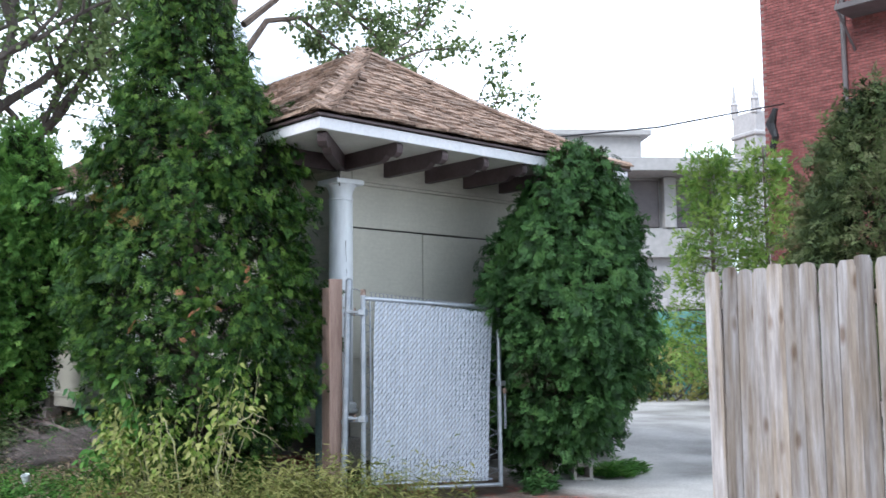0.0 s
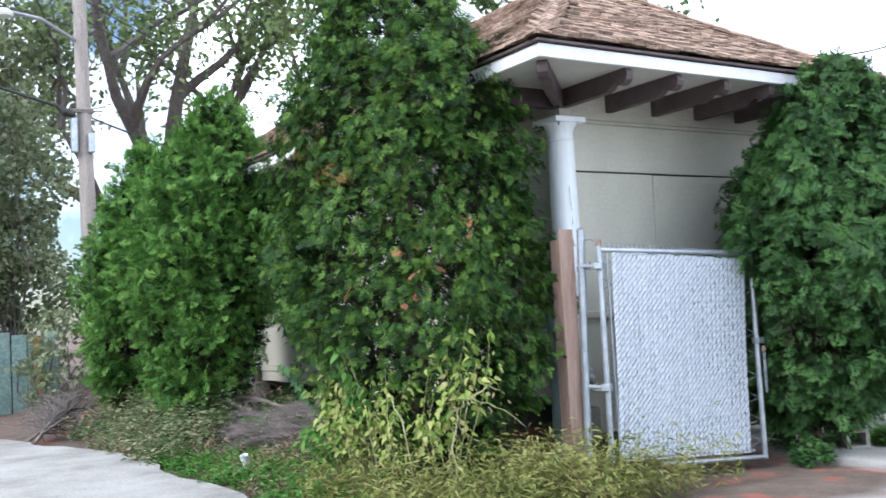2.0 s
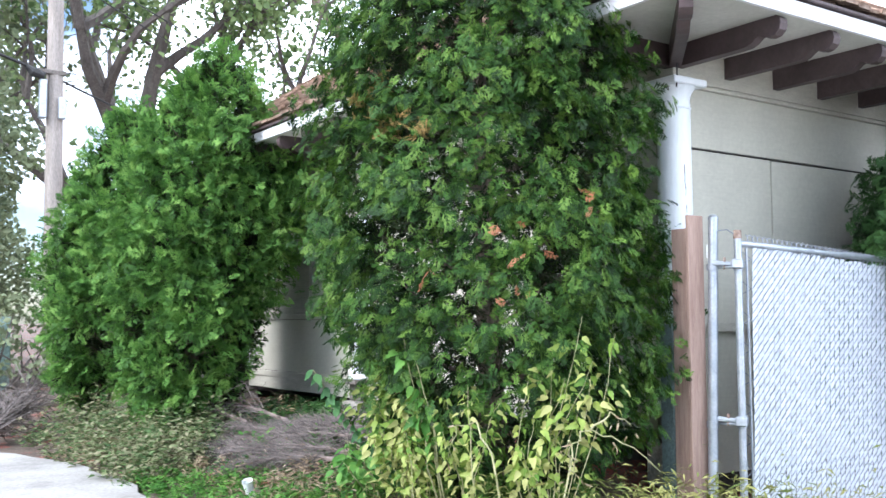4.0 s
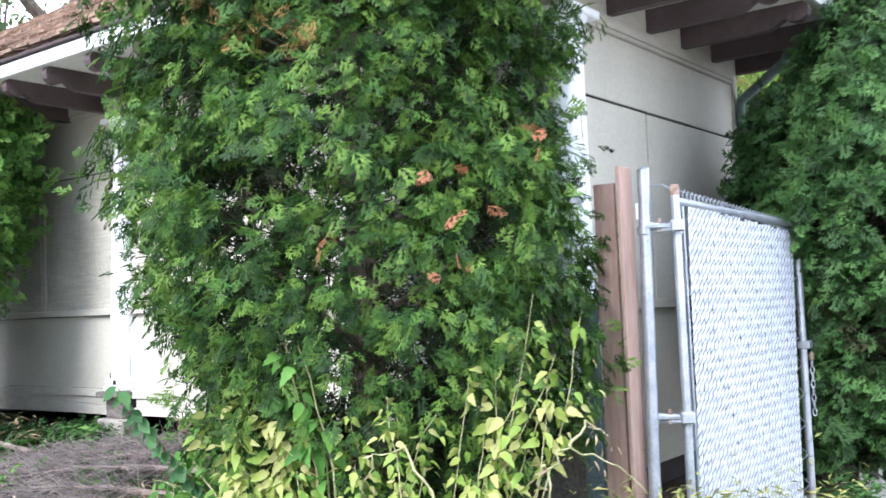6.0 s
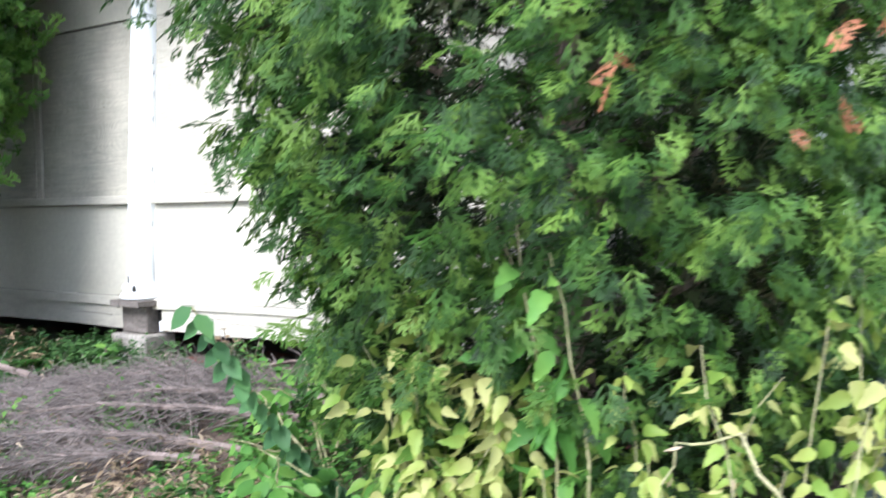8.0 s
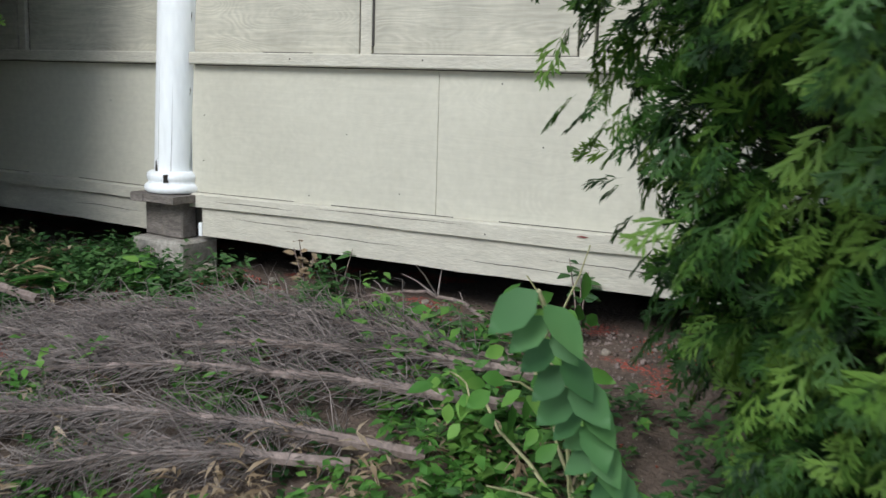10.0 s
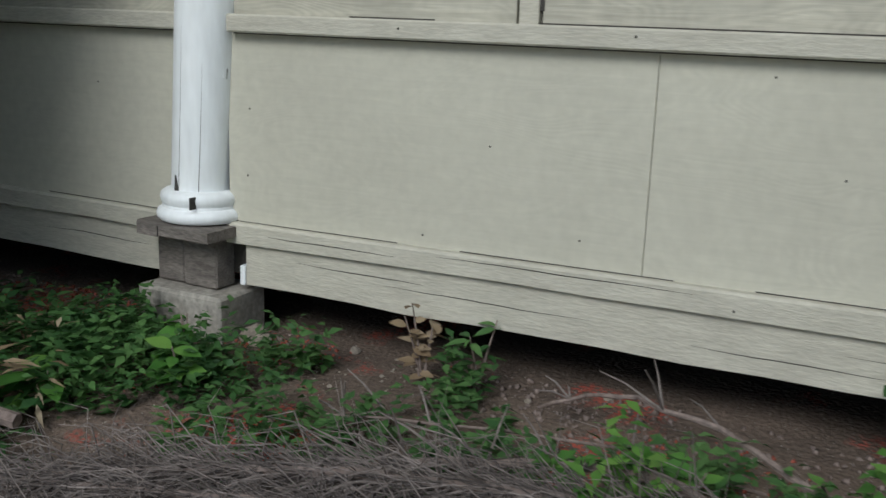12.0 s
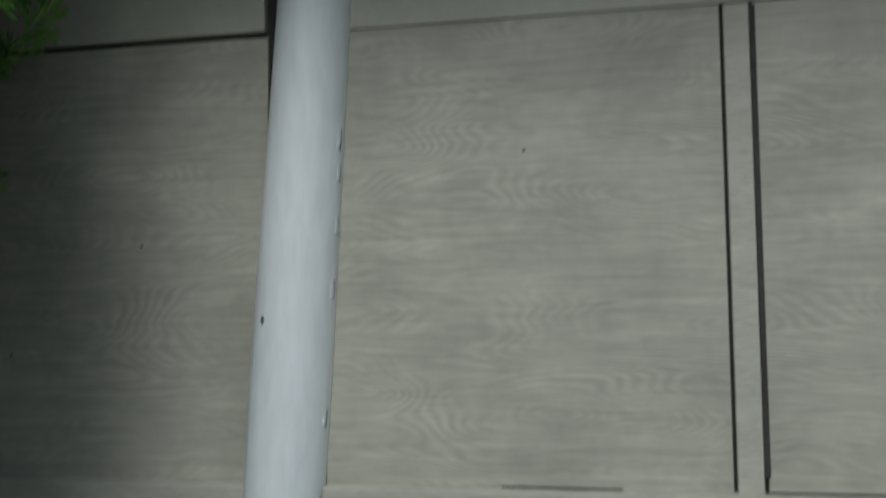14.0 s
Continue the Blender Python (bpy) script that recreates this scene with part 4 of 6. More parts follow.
make_gate()
post = thing("fence_post", "round galvanised steel fence post with clamps", "post", at=(0, 0, 0))
part("tube", Build().tube([(-0.50, -0.668, -0.1), (-0.425, -0.672, 2.13)], 0.032, 14), M_GALV, post, "", True)
part("cap", Build().lathe([(0.034, 2.11), (0.034, 2.13), (0.02, 2.145), (0.004, 2.15)], -0.425, -0.672, 14), M_GALV, post, "", True)
for z in (0.80, 1.79):
    part("clamp", Build().tube([(-0.472 + 0.033 * (z - .8), -0.67, z), (-0.472 + 0.033 * (z - .8), -0.67, z + 0.04)], 0.038, 14), M_GALV, post, "", True)
part("tie_wire", Build().tube([(-0.43, -0.672, 2.04), (-0.40, -0.76, 2.045), (-0.371, -0.816, 2.0)], 0.004, 5), M_WIRE, post)


def board(x0, x1, y, z1, label, m=M_REDWOOD, rz=0.0):
    b = Build().box(0, -0.01, -0.05, x1 - x0, 0.012, z1, bevel=0.003)
    ob = solid("board", b, m, label, "board", group="upright boards beside the gate")
    ob.location, ob.rotation_euler = (x0, y, 0), (0, 0, rz)
    return ob


board(-0.612, -0.468, -0.615, 2.14, "tall reddish cedar board standing beside the gate post")
board(-0.567, -0.447, -0.575, 2.06, "reddish cedar board turned sideways behind the tall one", rz=radians(90))
solid("sheet_post", Build().box(-0.555, -0.42, -0.05, -0.515, -0.315, 1.45, bevel=0.004), M_GREENPOST, "grey green metal sheet post beside the boards", "post")
solid("white_tag", Build().box(-0.447, -0.64, 1.87, -0.40, -0.628, 1.955, bevel=0.002), M_PLASTIC, "small white tag nailed to the board's edge", "tag")


# ---- picket fence ----
def make_fence():
    fence = thing("picket_fence", "weathered dog eared cedar picket fence", "fence", at=(0, 0, 0))
    a, d = Vector((0.33, -4.02, 0)), Vector((-0.19, -1.33, 0)).normalized()
    ang = math.degrees(math.atan2(d.y, d.x))
    w, t = 0.1305, 0.018
    half = w / 2
    outline = [(-half, 0), (half, 0), (half, 2.0), (half - 0.022, 2.045), (-half + 0.022, 2.045), (-half, 2.0)]
    meshes = []
    rng = random.Random(8)
    for k in range(5):
        o = [(x + rng.uniform(-0.003, 0.003), z + rng.uniform(-0.004, 0.004)) for x, z in outline]
        o[3:5] = [(o[3][0] - 0.0, o[3][1]), (0.0, 2.05 + rng.uniform(-0.004, 0.004)), o[4]]
        meshes.append(Build().prism(o, pose(0, 0, 0, 90, 0, 0), t).mesh("picket", M_PICKET))
    for i in range(28):
        p = a + d * (0.1335 * i + 0.07)
        ob = part("picket", meshes[rng.randrange(5)], None, fence)
        ob.matrix_basis = pose(p.x, p.y, rng.uniform(-0.025, 0.012), 0, rng.uniform(-0.5, 0.5), ang + rng.uniform(-1.5, 1.5))
    n = Vector((-d.y, d.x, 0))
    if n.x < 0:
        n = -n
    for z in (0.35, 1.05, 1.75):
        c = a + n * 0.035
        b = Build().box(0.0, -0.02, z, 3.8, 0.02, z + 0.09, pose(c.x, c.y, 0, 0, 0, ang), bevel=0.004)
        part("rail", b, M_PICKET, fence)
    for s in (0.12, 2.5):
        c = a + d * s + n * 0.1
        part("post", Build().box(-0.045, -0.045, -0.1, 0.045, 0.045, 1.9, pose(c.x, c.y, 0, 0, 0, ang), bevel=0.006), M_PICKET, fence)
    return fence


make_fence()


# ---- evergreens ----
def evergreen(name, label, base, profile, tufts, per, size, seed, leaf, lean=(0, 0), gaps=0.25, swell=(), inner=1.0, sprays=True, plume=0.2, group="evergreens beside the pavilion", thin=None, hang=(0.15, 1.15)):
    """A dense columnar evergreen: trunk, limbs, plumes of flat sprays, and shade-darkened dead twigs inside."""
    rng = np.random.default_rng(seed)
    zs, rs = np.array([p[0] for p in profile]), np.array([p[1] for p in profile])
    top = zs[-1]
    tree = thing(name, label, "tree", group, at=base)

    def axis(z):
        k = (np.maximum(z, 0) / top) ** 1.3
        return np.stack([lean[0] * k, lean[1] * k, z], -1)

    def lump(a, z):
        return 1 + 0.10 * np.sin(2 * a + 1.7 * z + seed) + 0.085 * np.sin(5 * a - 3.3 * z + 2 * seed) + 0.075 * np.sin(9 * a + 5.6 * z)

    tr = [axis(np.array(z)) for z in np.linspace(-0.1, top * 0.93, 8)]
    part("trunk", Build().tube([tuple(p) for p in tr], [0.10 * (1 - 0.93 * i / 7) + 0.006 for i in range(8)], 9), M_BARK, tree)
    limbs = Build()
    for i in range(46):
        z = rng.uniform(0.15, 0.85) * top
        a = rng.uniform(0, 2 * math.pi)
        r = np.interp(z, zs, rs) * rng.uniform(0.6, 0.9)
        p = axis(np.array(z))
        q = [p + np.array([math.cos(a) * r * u, math.sin(a) * r * u, 0.35 * r * u * u + 0.05 * u]) for u in (0, 0.35, 0.7, 1)]
        limbs.tube([tuple(k) for k in q], [0.022, 0.016, 0.011, 0.005], 5, False)
    part("limb_frame", limbs, M_BARK, tree)
    dens = rs + 0.08
    zz = rng.choice(np.linspace(zs[0], top, 400), tufts * 2, p=(lambda w: w / w.sum())(np.interp(np.linspace(zs[0], top, 400), zs, dens)))
    aa = rng.uniform(0, 2 * math.pi, len(zz))
    hole = np.sin(3 * aa + 2.9 * zz + seed) * np.sin(4.7 * zz - 2 * aa) + 0.5 * np.sin(11 * zz + 7 * aa)
    keep = rng.uniform(0, 1, len(zz)) > gaps * (hole > 0.45) * 2.2
    if thin is not None:
        keep &= ~((np.cos(aa - thin[0]) > thin[1]) & (zz < thin[2]) & (rng.uniform(0, 1, len(zz)) < 0.8))
    zz, aa = zz[keep][:tufts], aa[keep][:tufts]
    n = len(zz)
    out = np.stack([np.cos(aa), np.sin(aa), np.zeros(n)], -1)
    rad = np.interp(zz, zs, rs) * lump(aa, zz) * rng.uniform(0.78, 1.02, n)
    for a0, z0, amount in swell:
        rad = rad * (1 + amount * np.exp(-((np.angle(np.exp(1j * (aa - a0)))) / 0.55) ** 2 - ((zz - z0) / 0.6) ** 2))
    tip = axis(zz) + out * rad[:, None]
    updo = rng.uniform(0.1, 0.9, n) + 0.9 * (zz / top > 0.9)
    along = unit(out + np.array([0, 0, 1]) * updo[:, None] + rng.normal(0, 0.25, (n, 3)))
    # each plume: sprays set along its axis, fanned to all sides, their tips hanging a little
    pid = np.repeat(np.arange(n), per)
    m = len(pid)
    u = rng.uniform(-0.75, 1.0, m)
    ax = along[pid]
    side = unit(np.cross(ax, rng.normal(0, 1, (m, 3))))
    place = tip[pid] + ax * (u * plume)[:, None] + side * rng.uniform(0, size * 0.6, m)[:, None]
    ahead = unit(ax * 0.75 + side * rng.uniform(0.3, 0.95, m)[:, None] + np.array([0, 0, -0.5]) * rng.uniform(0, 1.8, m)[:, None])
    normal = unit(np.cross(ahead, rng.normal(0, 1, (m, 3))) + out[pid] * 0.9)
    if sprays:
        # fans that hang like shingles, their faces turned outward
        ahead = unit(ax * 0.55 + side * rng.uniform(0.1, 0.8, m)[:, None] + np.array([0, 0, -1.0]) * rng.uniform(hang[0], hang[1], m)[:, None])
        normal = unit(out[pid] * 0.8 + np.array([0, 0, 0.7]) + rng.normal(0, 0.55, (m, 3)))
    sz = size * rng.uniform(0.65, 1.25, m)
    pieces = []
    kinds = rng.integers(0, 4, m)
    for k in range(4):
        s = kinds == k
        pieces.append(scatter(SPRAYS[k] if sprays else PLAIN_SPRAYS[k], place[s], ahead[s], normal[s], sz[s]))
    part("crown", joined("crown", pieces, leaf), None, tree, "dense flat green sprays")
    # dry twigs behind the green face, the crown's inner shade put into their colour
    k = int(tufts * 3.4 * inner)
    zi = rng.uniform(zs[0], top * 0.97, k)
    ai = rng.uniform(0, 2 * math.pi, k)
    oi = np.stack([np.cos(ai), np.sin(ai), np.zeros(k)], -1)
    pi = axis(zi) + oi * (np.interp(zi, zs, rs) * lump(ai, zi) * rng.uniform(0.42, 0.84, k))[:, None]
    part("inner_foliage", joined("inner_foliage", [scatter(PLAIN_SPRAYS[1], pi, oi + rng.normal(0, 0.7, (k, 3)), rng.normal(0, 1, (k, 3)), max(size, 0.09) * rng.uniform(1.0, 1.6, k))], M_THUJA_IN), None, tree, "brown dry inner twigs, darkened for the shade inside the crown")
    return tree


def dead_sprays(tree, spots, leaf, count, size, seed, name, label):
    rng = np.random.default_rng(seed)
    pieces = []
    for c in spots:
        c = np.array(c) - np.array(tree.location)
        k = count
        p = c + rng.normal(0, size * 0.35, (k, 3))
        pieces.append(scatter(SPRAYS[2], p, np.array([-0.5, -0.6, -0.35]) + rng.normal(0, 0.5, (k, 3)), rng.normal(0, 1, (k, 3)), size * rng.uniform(0.7, 1.2, k)))
    part(name, joined(name, pieces, leaf), None, tree, label)


T1 = evergreen("evergreen_tree", "tall dense green arborvitae with rust brown dead tips", (-1.35, 0.44, 0.12),
               [(0.1, 0.45), (0.4, 0.56), (0.7, 0.74), (1.0, 0.89), (1.4, 1.00), (1.9, 1.06), (2.6, 0.98), (3.4, 0.86), (4.1, 0.58), (4.8, 0.34), (5.5, 0.05)],
               2150, 11, 0.099, 11, M_THUJA, lean=(-0.20, 0.05), gaps=0.10, plume=0.13, swell=((-2.7, 0.95, 0.08), (-0.95, 0.45, 0.22), (-0.95, 1.30, 0.26), (2.2, 1.5, 0.04)))
dead_sprays(T1, [(-1.90, -0.55, 1.86), (-1.90, -0.55, 1.61), (-1.99, -0.50, 2.05), (-1.52, -0.67, 2.19), (-2.3, -0.16, 1.72)], M_RUSTLEAF, 3, 0.09, 3, "dead_sprays", "rust brown dead sprays")
dead_sprays(T1, [(-2.18, 0.32, 2.72), (-2.28, 0.55, 2.85), (-2.12, 0.62, 3.02), (-2.22, 0.05, 2.62)], M_TANLEAF, 16, 0.12, 5, "tan_sprays", "tan dry sprays")
evergreen("evergreen_tree", "rounded green arborvitae with bare branches at one side", (-1.5, 5.78, 0.25),
          [(0.1, 0.42), (0.5, 0.62), (1.0, 0.72), (1.7, 0.80), (2.5, 0.84), (3.2, 0.70), (3.8, 0.38), (4.25, 0.05)], 1000, 12, 0.15, 23, M_THUJA_SUNLIT, lean=(0.35, 0.0), hang=(-0.7, 0.6), thin=(-0.4, 0.55, 1.25), swell=((-0.68, 1.9, 0.20),))
evergreen("evergreen_tree", "smaller green arborvitae at the far end of the row", (-1.55, 8.3, 0.35),
          [(0.1, 0.45), (0.6, 0.66), (1.3, 0.80), (2.2, 0.80), (3.0, 0.60), (3.6, 0.28), (3.9, 0.05)], 640, 12, 0.17, 31, M_THUJA_SUNLIT, lean=(0.2, 0.0), hang=(-0.7, 0.6))
evergreen("evergreen_tree", "broad dark green arborvitae beside the gravel drive", (2.14, -0.76, 0.02),
          [(0.28, 0.28), (0.55, 0.50), (0.8, 0.70), (1.05, 0.90), (1.5, 1.02), (2.1, 0.90), (2.7, 0.66), (3.1, 0.42), (3.6, 0.05)], 1350, 12, 0.135, 47, M_THUJA_FAR, swell=((1.57, 1.5, -0.26), (-2.75, 1.1, -0.34)), lean=(0.10, -0.6), plume=0.15)

evergreen("evergreen_tree", "dark evergreen shrub beyond the pavilion's corner", (3.95, 0.25, 0.02),
          [(0.2, 0.35), (0.8, 0.55), (1.6, 0.62), (2.4, 0.58), (2.9, 0.4), (3.3, 0.05)], 420, 12, 0.15, 53, M_THUJA_FAR)


# ---- leafy plants at the foot of the evergreen ----
def shrub(name, label, stems, leaf, template, leaf_size, per, seed, stem_mat=M_STEM, radius=0.006, category="shrub", spread=0.10, droop=-0.7):
    """Stems as bent tubes, each with leaves set along its upper part."""
    rng = np.random.default_rng(seed)
    root = stems[0][0]
    plant = thing(name, label, category, at=root)
    o = np.array(root)
    places, ahead = [], []
    for st in stems:
        pts = [np.array(p, float) - o for p in st]
        fine = []
        for i in range(len(pts) - 1):
            for u in np.linspace(0, 1, 5)[:-1]:
                fine.append(pts[i] * (1 - u) + pts[i + 1] * u + rng.normal(0, 0.008, 3))
        fine.append(pts[-1])
        k = len(fine)
        part("stem", Build().tube([tuple(p) for p in fine], [radius * (1.15 - 0.8 * i / (k - 1)) for i in range(k)], 5), stem_mat, plant)
        for j in range(per):
            u = rng.uniform(0.3, 1.0) ** 0.8 * (k - 1)
            i = min(int(u), k - 2)
            p = fine[i] * (1 - (u - i)) + fine[i + 1] * (u - i)
            d = rng.normal(0, 1, 3)
            d[2] = droop + 0.35 * rng.normal()
            d = d / np.linalg.norm(d)
            places.append(p + d * rng.uniform(0.0, spread))
            ahead.append(d)
    n = len(places)
    nor = np.array([-0.45, -0.45, 0.9]) + rng.normal(0, 0.75, (n, 3))
    part("foliage", joined("foliage", [scatter(template, np.array(places), np.array(ahead), nor, leaf_size * rng.uniform(0.6, 1.2, n))], leaf), None, plant)
    return plant


def fan(root, tips, seed, wob=0.12):
    rng = random.Random(seed)
    out = []
    for t in tips:
        mid = [root[i] * 0.45 + t[i] * 0.55 + rng.uniform(-wob, wob) for i in range(3)]
        mid[2] += 0.05
        out.append([root, mid, t])
    return out


shrub("yellow_shrub", "shrub with large yellowing leaves against the evergreen", fan((-1.75, -0.55, gz(-1.75, -0.55)), [(-1.58, -0.68, 1.5), (-1.72, -0.58, 1.32), (-1.84, -0.52, 1.18), (-1.62, -0.8, 1.25), (-1.5, -0.86, 1.4), (-1.9, -0.62, 0.95), (-1.66, -0.74, 1.02), (-1.7, -0.66, 1.15), (-1.56, -0.72, 1.15)], 3), M_YELLOWLEAF, BROADLEAF, 0.072, 24, 5, radius=0.004, spread=0.13)
shrub("yellow_shrub", "shrub with pale green and yellow leaves beside the evergreen", fan((-1.95, 0.35, gz(-1.95, 0.35)), [(-2.2, 0.5, 1.23), (-2.16, 0.4, 1.18), (-2.26, 0.42, 0.97), (-2.17, 0.25, 1.1), (-2.28, 0.58, 1.07), (-2.24, 0.18, 0.93), (-2.32, 0.33, 0.81), (-2.22, 0.55, 0.9), (-2.2, 0.1, 1.05)], 6), M_YELLOWLEAF, BROADLEAF, 0.068, 60, 7, radius=0.004, spread=0.13)
shrub("pokeweed", "broad leaved green weed growing through the evergreen", fan((-2.0, 0.05, gz(-2.0, 0.05)), [(-2.3, 0.08, 1.41), (-2.26, 0.16, 1.39), (-2.32, -0.02, 1.33)], 9, 0.05), M_WEEDLEAF, BROADLEAF, 0.105, 12, 11, category="weed")
shrub("yellow_shrub", "tangled pale yellow climber with wilting leaves", fan((-2.0, -0.25, gz(-2.0, -0.25)), [(-2.13, -0.12, 1.05), (-2.11, -0.3, 1.11), (-1.98, -0.45, 1.03), (-2.23, -0.22, 0.85), (-2.13, -0.5, 0.85), (-2.03, -0.65, 0.79), (-2.33, 0.0, 0.83)], 12, 0.16), M_YELLOWLEAF, BROADLEAF, 0.055, 50, 13, radius=0.004)
# dry bent stems arching out of the weeds
shrub("dry_stem", "pale bent dry stem with withered twigs", [[(-1.95, -0.95, 0.05), (-1.92, -0.92, 0.55), (-1.86, -0.88, 0.84), (-1.74, -0.92, 0.90), (-1.55, -1.02, 0.80), (-1.4, -1.08, 0.66)], [(-1.86, -0.88, 0.84), (-1.78, -0.78, 0.72), (-1.7, -0.72, 0.58)], [(-2.05, -0.62, 0.1), (-2.1, -0.5, 0.75), (-2.12, -0.4, 0.92), (-2.16, -0.26, 0.88), (-2.18, -0.2, 0.7)], [(-1.75, -0.92, 0.9), (-1.6, -0.9, 0.98), (-1.48, -0.95, 0.9)]], M_DRYLEAF, NARROW, 0.05, 10, 17, radius=0.006, category="dry stem")


def leafy_stalk():
    """A leaning stalk with two rows of hanging leaves."""
    a, b = Vector((-1.40, 1.22, gz(-1.40, 1.22))), Vector((-2.26, 1.30, 1.14))
    plant = thing("leafy_stalk", "leaning green stalk with rows of broad hanging leaves", "weed", at=a)
    pts = [(b - a) * u + Vector((0, 0, -0.10 * math.sin(math.pi * u))) for u in np.linspace(0, 1, 9)]
    part("stalk", Build().tube(pts, [0.012 - 0.001 * i for i in range(9)], 6), M_STEM, plant)
    rng = np.random.default_rng(3)
    pl, ah = [], []
    for i in range(46):
        u = 0.1 + 0.9 * i / 45
        p = (b - a) * u + Vector((0, 0, -0.10 * math.sin(math.pi * u)))
        s = 1 if i % 2 else -1
        pl.append(tuple(p))
        ah.append((-0.35 + 0.2 * rng.normal(), s * 0.75 + 0.1 * rng.normal(), -0.75))
    part("leaves", joined("leaves", [scatter(LEAF, pl, ah, np.tile((-0.7, -0.3, 0.6), (46, 1)) + rng.normal(0, 0.25, (46, 3)), 0.088 * rng.uniform(0.7, 1.25, 46))], M_POKE), None, plant)


leafy_stalk()
shrub("low_weed", "low broad leaved weed at the foot of the evergreen", fan((-1.8, 1.15, gz(-1.8, 1.15)), [(-2.1, 1.1, 0.66), (-2.2, 1.0, 0.60), (-2.05, 1.25, 0.58), (-2.25, 0.9, 0.56), (-1.95, 1.35, 0.62), (-2.15, 0.8, 0.62), (-1.85, 1.6, 0.6)], 21), M_WEEDLEAF, LEAF, 0.085, 22, 19, category="weed")
shrub("low_weed", "bright green weed leaves by the wall and evergreen", fan((-1.3, 1.62, gz(-1.3, 1.62)), [(-1.3, 1.8, 0.95), (-1.15, 1.9, 0.8), (-1.5, 1.75, 0.72), (-1.0, 1.75, 1.0), (-1.35, 2.0, 0.66)], 22), M_WEEDLEAF, LEAF, 0.075, 18, 20, category="weed")


def patch(name, label, leaf, template, size, spots, seed, height, category="weeds", kind="stuff", droop=0.2):
    """Many small plants, each a rosette or a short leafy stem, over soft-edged spots (x, y, radius, plants)."""
    rng = np.random.default_rng(seed)
    places, ahead = [], []
    for cx, cy, r, count in spots:
        for i in range(count):
            a, q = rng.uniform(0, 2 * math.pi), r * math.sqrt(rng.uniform(0, 1)) * rng.uniform(0.7, 1.1)
            x, y = cx + q * math.cos(a), cy + q * math.sin(a)
            if x > -0.02 and y > -0.05 or x < -2.95:
                continue
            z0, h = gz(x, y), height * rng.uniform(0.35, 1.1) * (1 - 0.4 * q / r)
            tilt = rng.normal(0, 0.22, 2)
            for j in range(int(rng.integers(7, 13))):
                u = rng.uniform(0.1, 1.0)
                w = rng.uniform(0, 2 * math.pi)
                places.append((x + tilt[0] * h * u, y + tilt[1] * h * u, z0 + h * u))
                ahead.append((math.cos(w), math.sin(w), rng.uniform(-droop, 0.7)))
    n = len(places)
    me = joined(name, [scatter(template, np.array(places), np.array(ahead), np.array([0, 0, 1.0]) + rng.normal(0, 0.35, (n, 3)), size * rng.uniform(0.6, 1.3, n))], leaf)
    return tagged(new(name, me), label, category, kind=kind)


patch("weeds", "tangled green and straw weeds along the alley's edge", M_VERGE, LEAF_SMALL, 0.065, [(-1.7, 5.2, 0.6, 150), (-1.6, 6.8, 0.7, 220), (-2.2, 7.6, 0.7, 200), (-1.2, 7.2, 0.6, 150), (-1.0, 8.2, 0.6, 90), (-2.3, 4.3, 0.6, 220), (-2.3, 5.4, 0.6, 220), (-2.4, 6.3, 0.5, 150), (-2.0, 4.8, 0.6, 120), (-2.0, 6.2, 0.6, 120)], 51, 0.55)
patch("weeds", "bright green low weeds along the alley's edge", M_WEEDLEAF, LEAF_SMALL, 0.042, [(-2.5, 2.35, 0.32, 120), (-2.3, 3.2, 0.5, 240), (-2.2, 1.7, 0.4, 150), (-1.9, 3.0, 0.4, 80), (-2.45, 3.9, 0.4, 150), (-2.05, 2.2, 0.2, 60)], 50, 0.2)
patch("weeds", "dark green leafy weeds around the pier", M_DARKWEED, LEAF_SMALL, 0.045, [(-0.66, 5.0, 0.28, 120), (-0.48, 4.72, 0.22, 90), (-0.58, 4.35, 0.25, 90), (-0.36, 4.2, 0.14, 40), (-0.35, 4.62, 0.20, 90), (-0.6, 5.4, 0.45, 150), (-0.5, 4.1, 0.16, 50), (-0.22, 3.98, 0.12, 30), (-0.2, 3.4, 0.10, 18), (-0.75, 3.7, 0.3, 80), (-0.7, 2.9, 0.35, 50), (-0.8, 2.2, 0.4, 60), (-1.0, 1.5, 0.4, 60)], 52, 0.24)
patch("weeds", "green weeds around the dry brush", M_DARKWEED, LEAF_SMALL, 0.05, [(-0.6, 3.3, 0.35, 60), (-1.2, 4.6, 0.5, 70), (-0.55, 2.5, 0.28, 60), (-0.85, 1.9, 0.3, 50), (-1.1, 2.6, 0.5, 60), (-1.9, 2.1, 0.4, 80), (-1.6, 1.7, 0.4, 80), (-0.9, 4.6, 0.35, 70), (-1.7, 3.6, 0.6, 60)], 53, 0.2)
patch("weeds", "leafy green weeds pushing up through the dry brush", M_WEEDLEAF, LEAF_SMALL, 0.055, [(-0.95, 2.35, 0.2, 45), (-0.72, 2.75, 0.16, 30), (-1.25, 3.0, 0.22, 40), (-0.62, 2.2, 0.15, 30), (-1.5, 3.6, 0.25, 35), (-1.2, 2.0, 0.25, 50)], 68, 0.36)
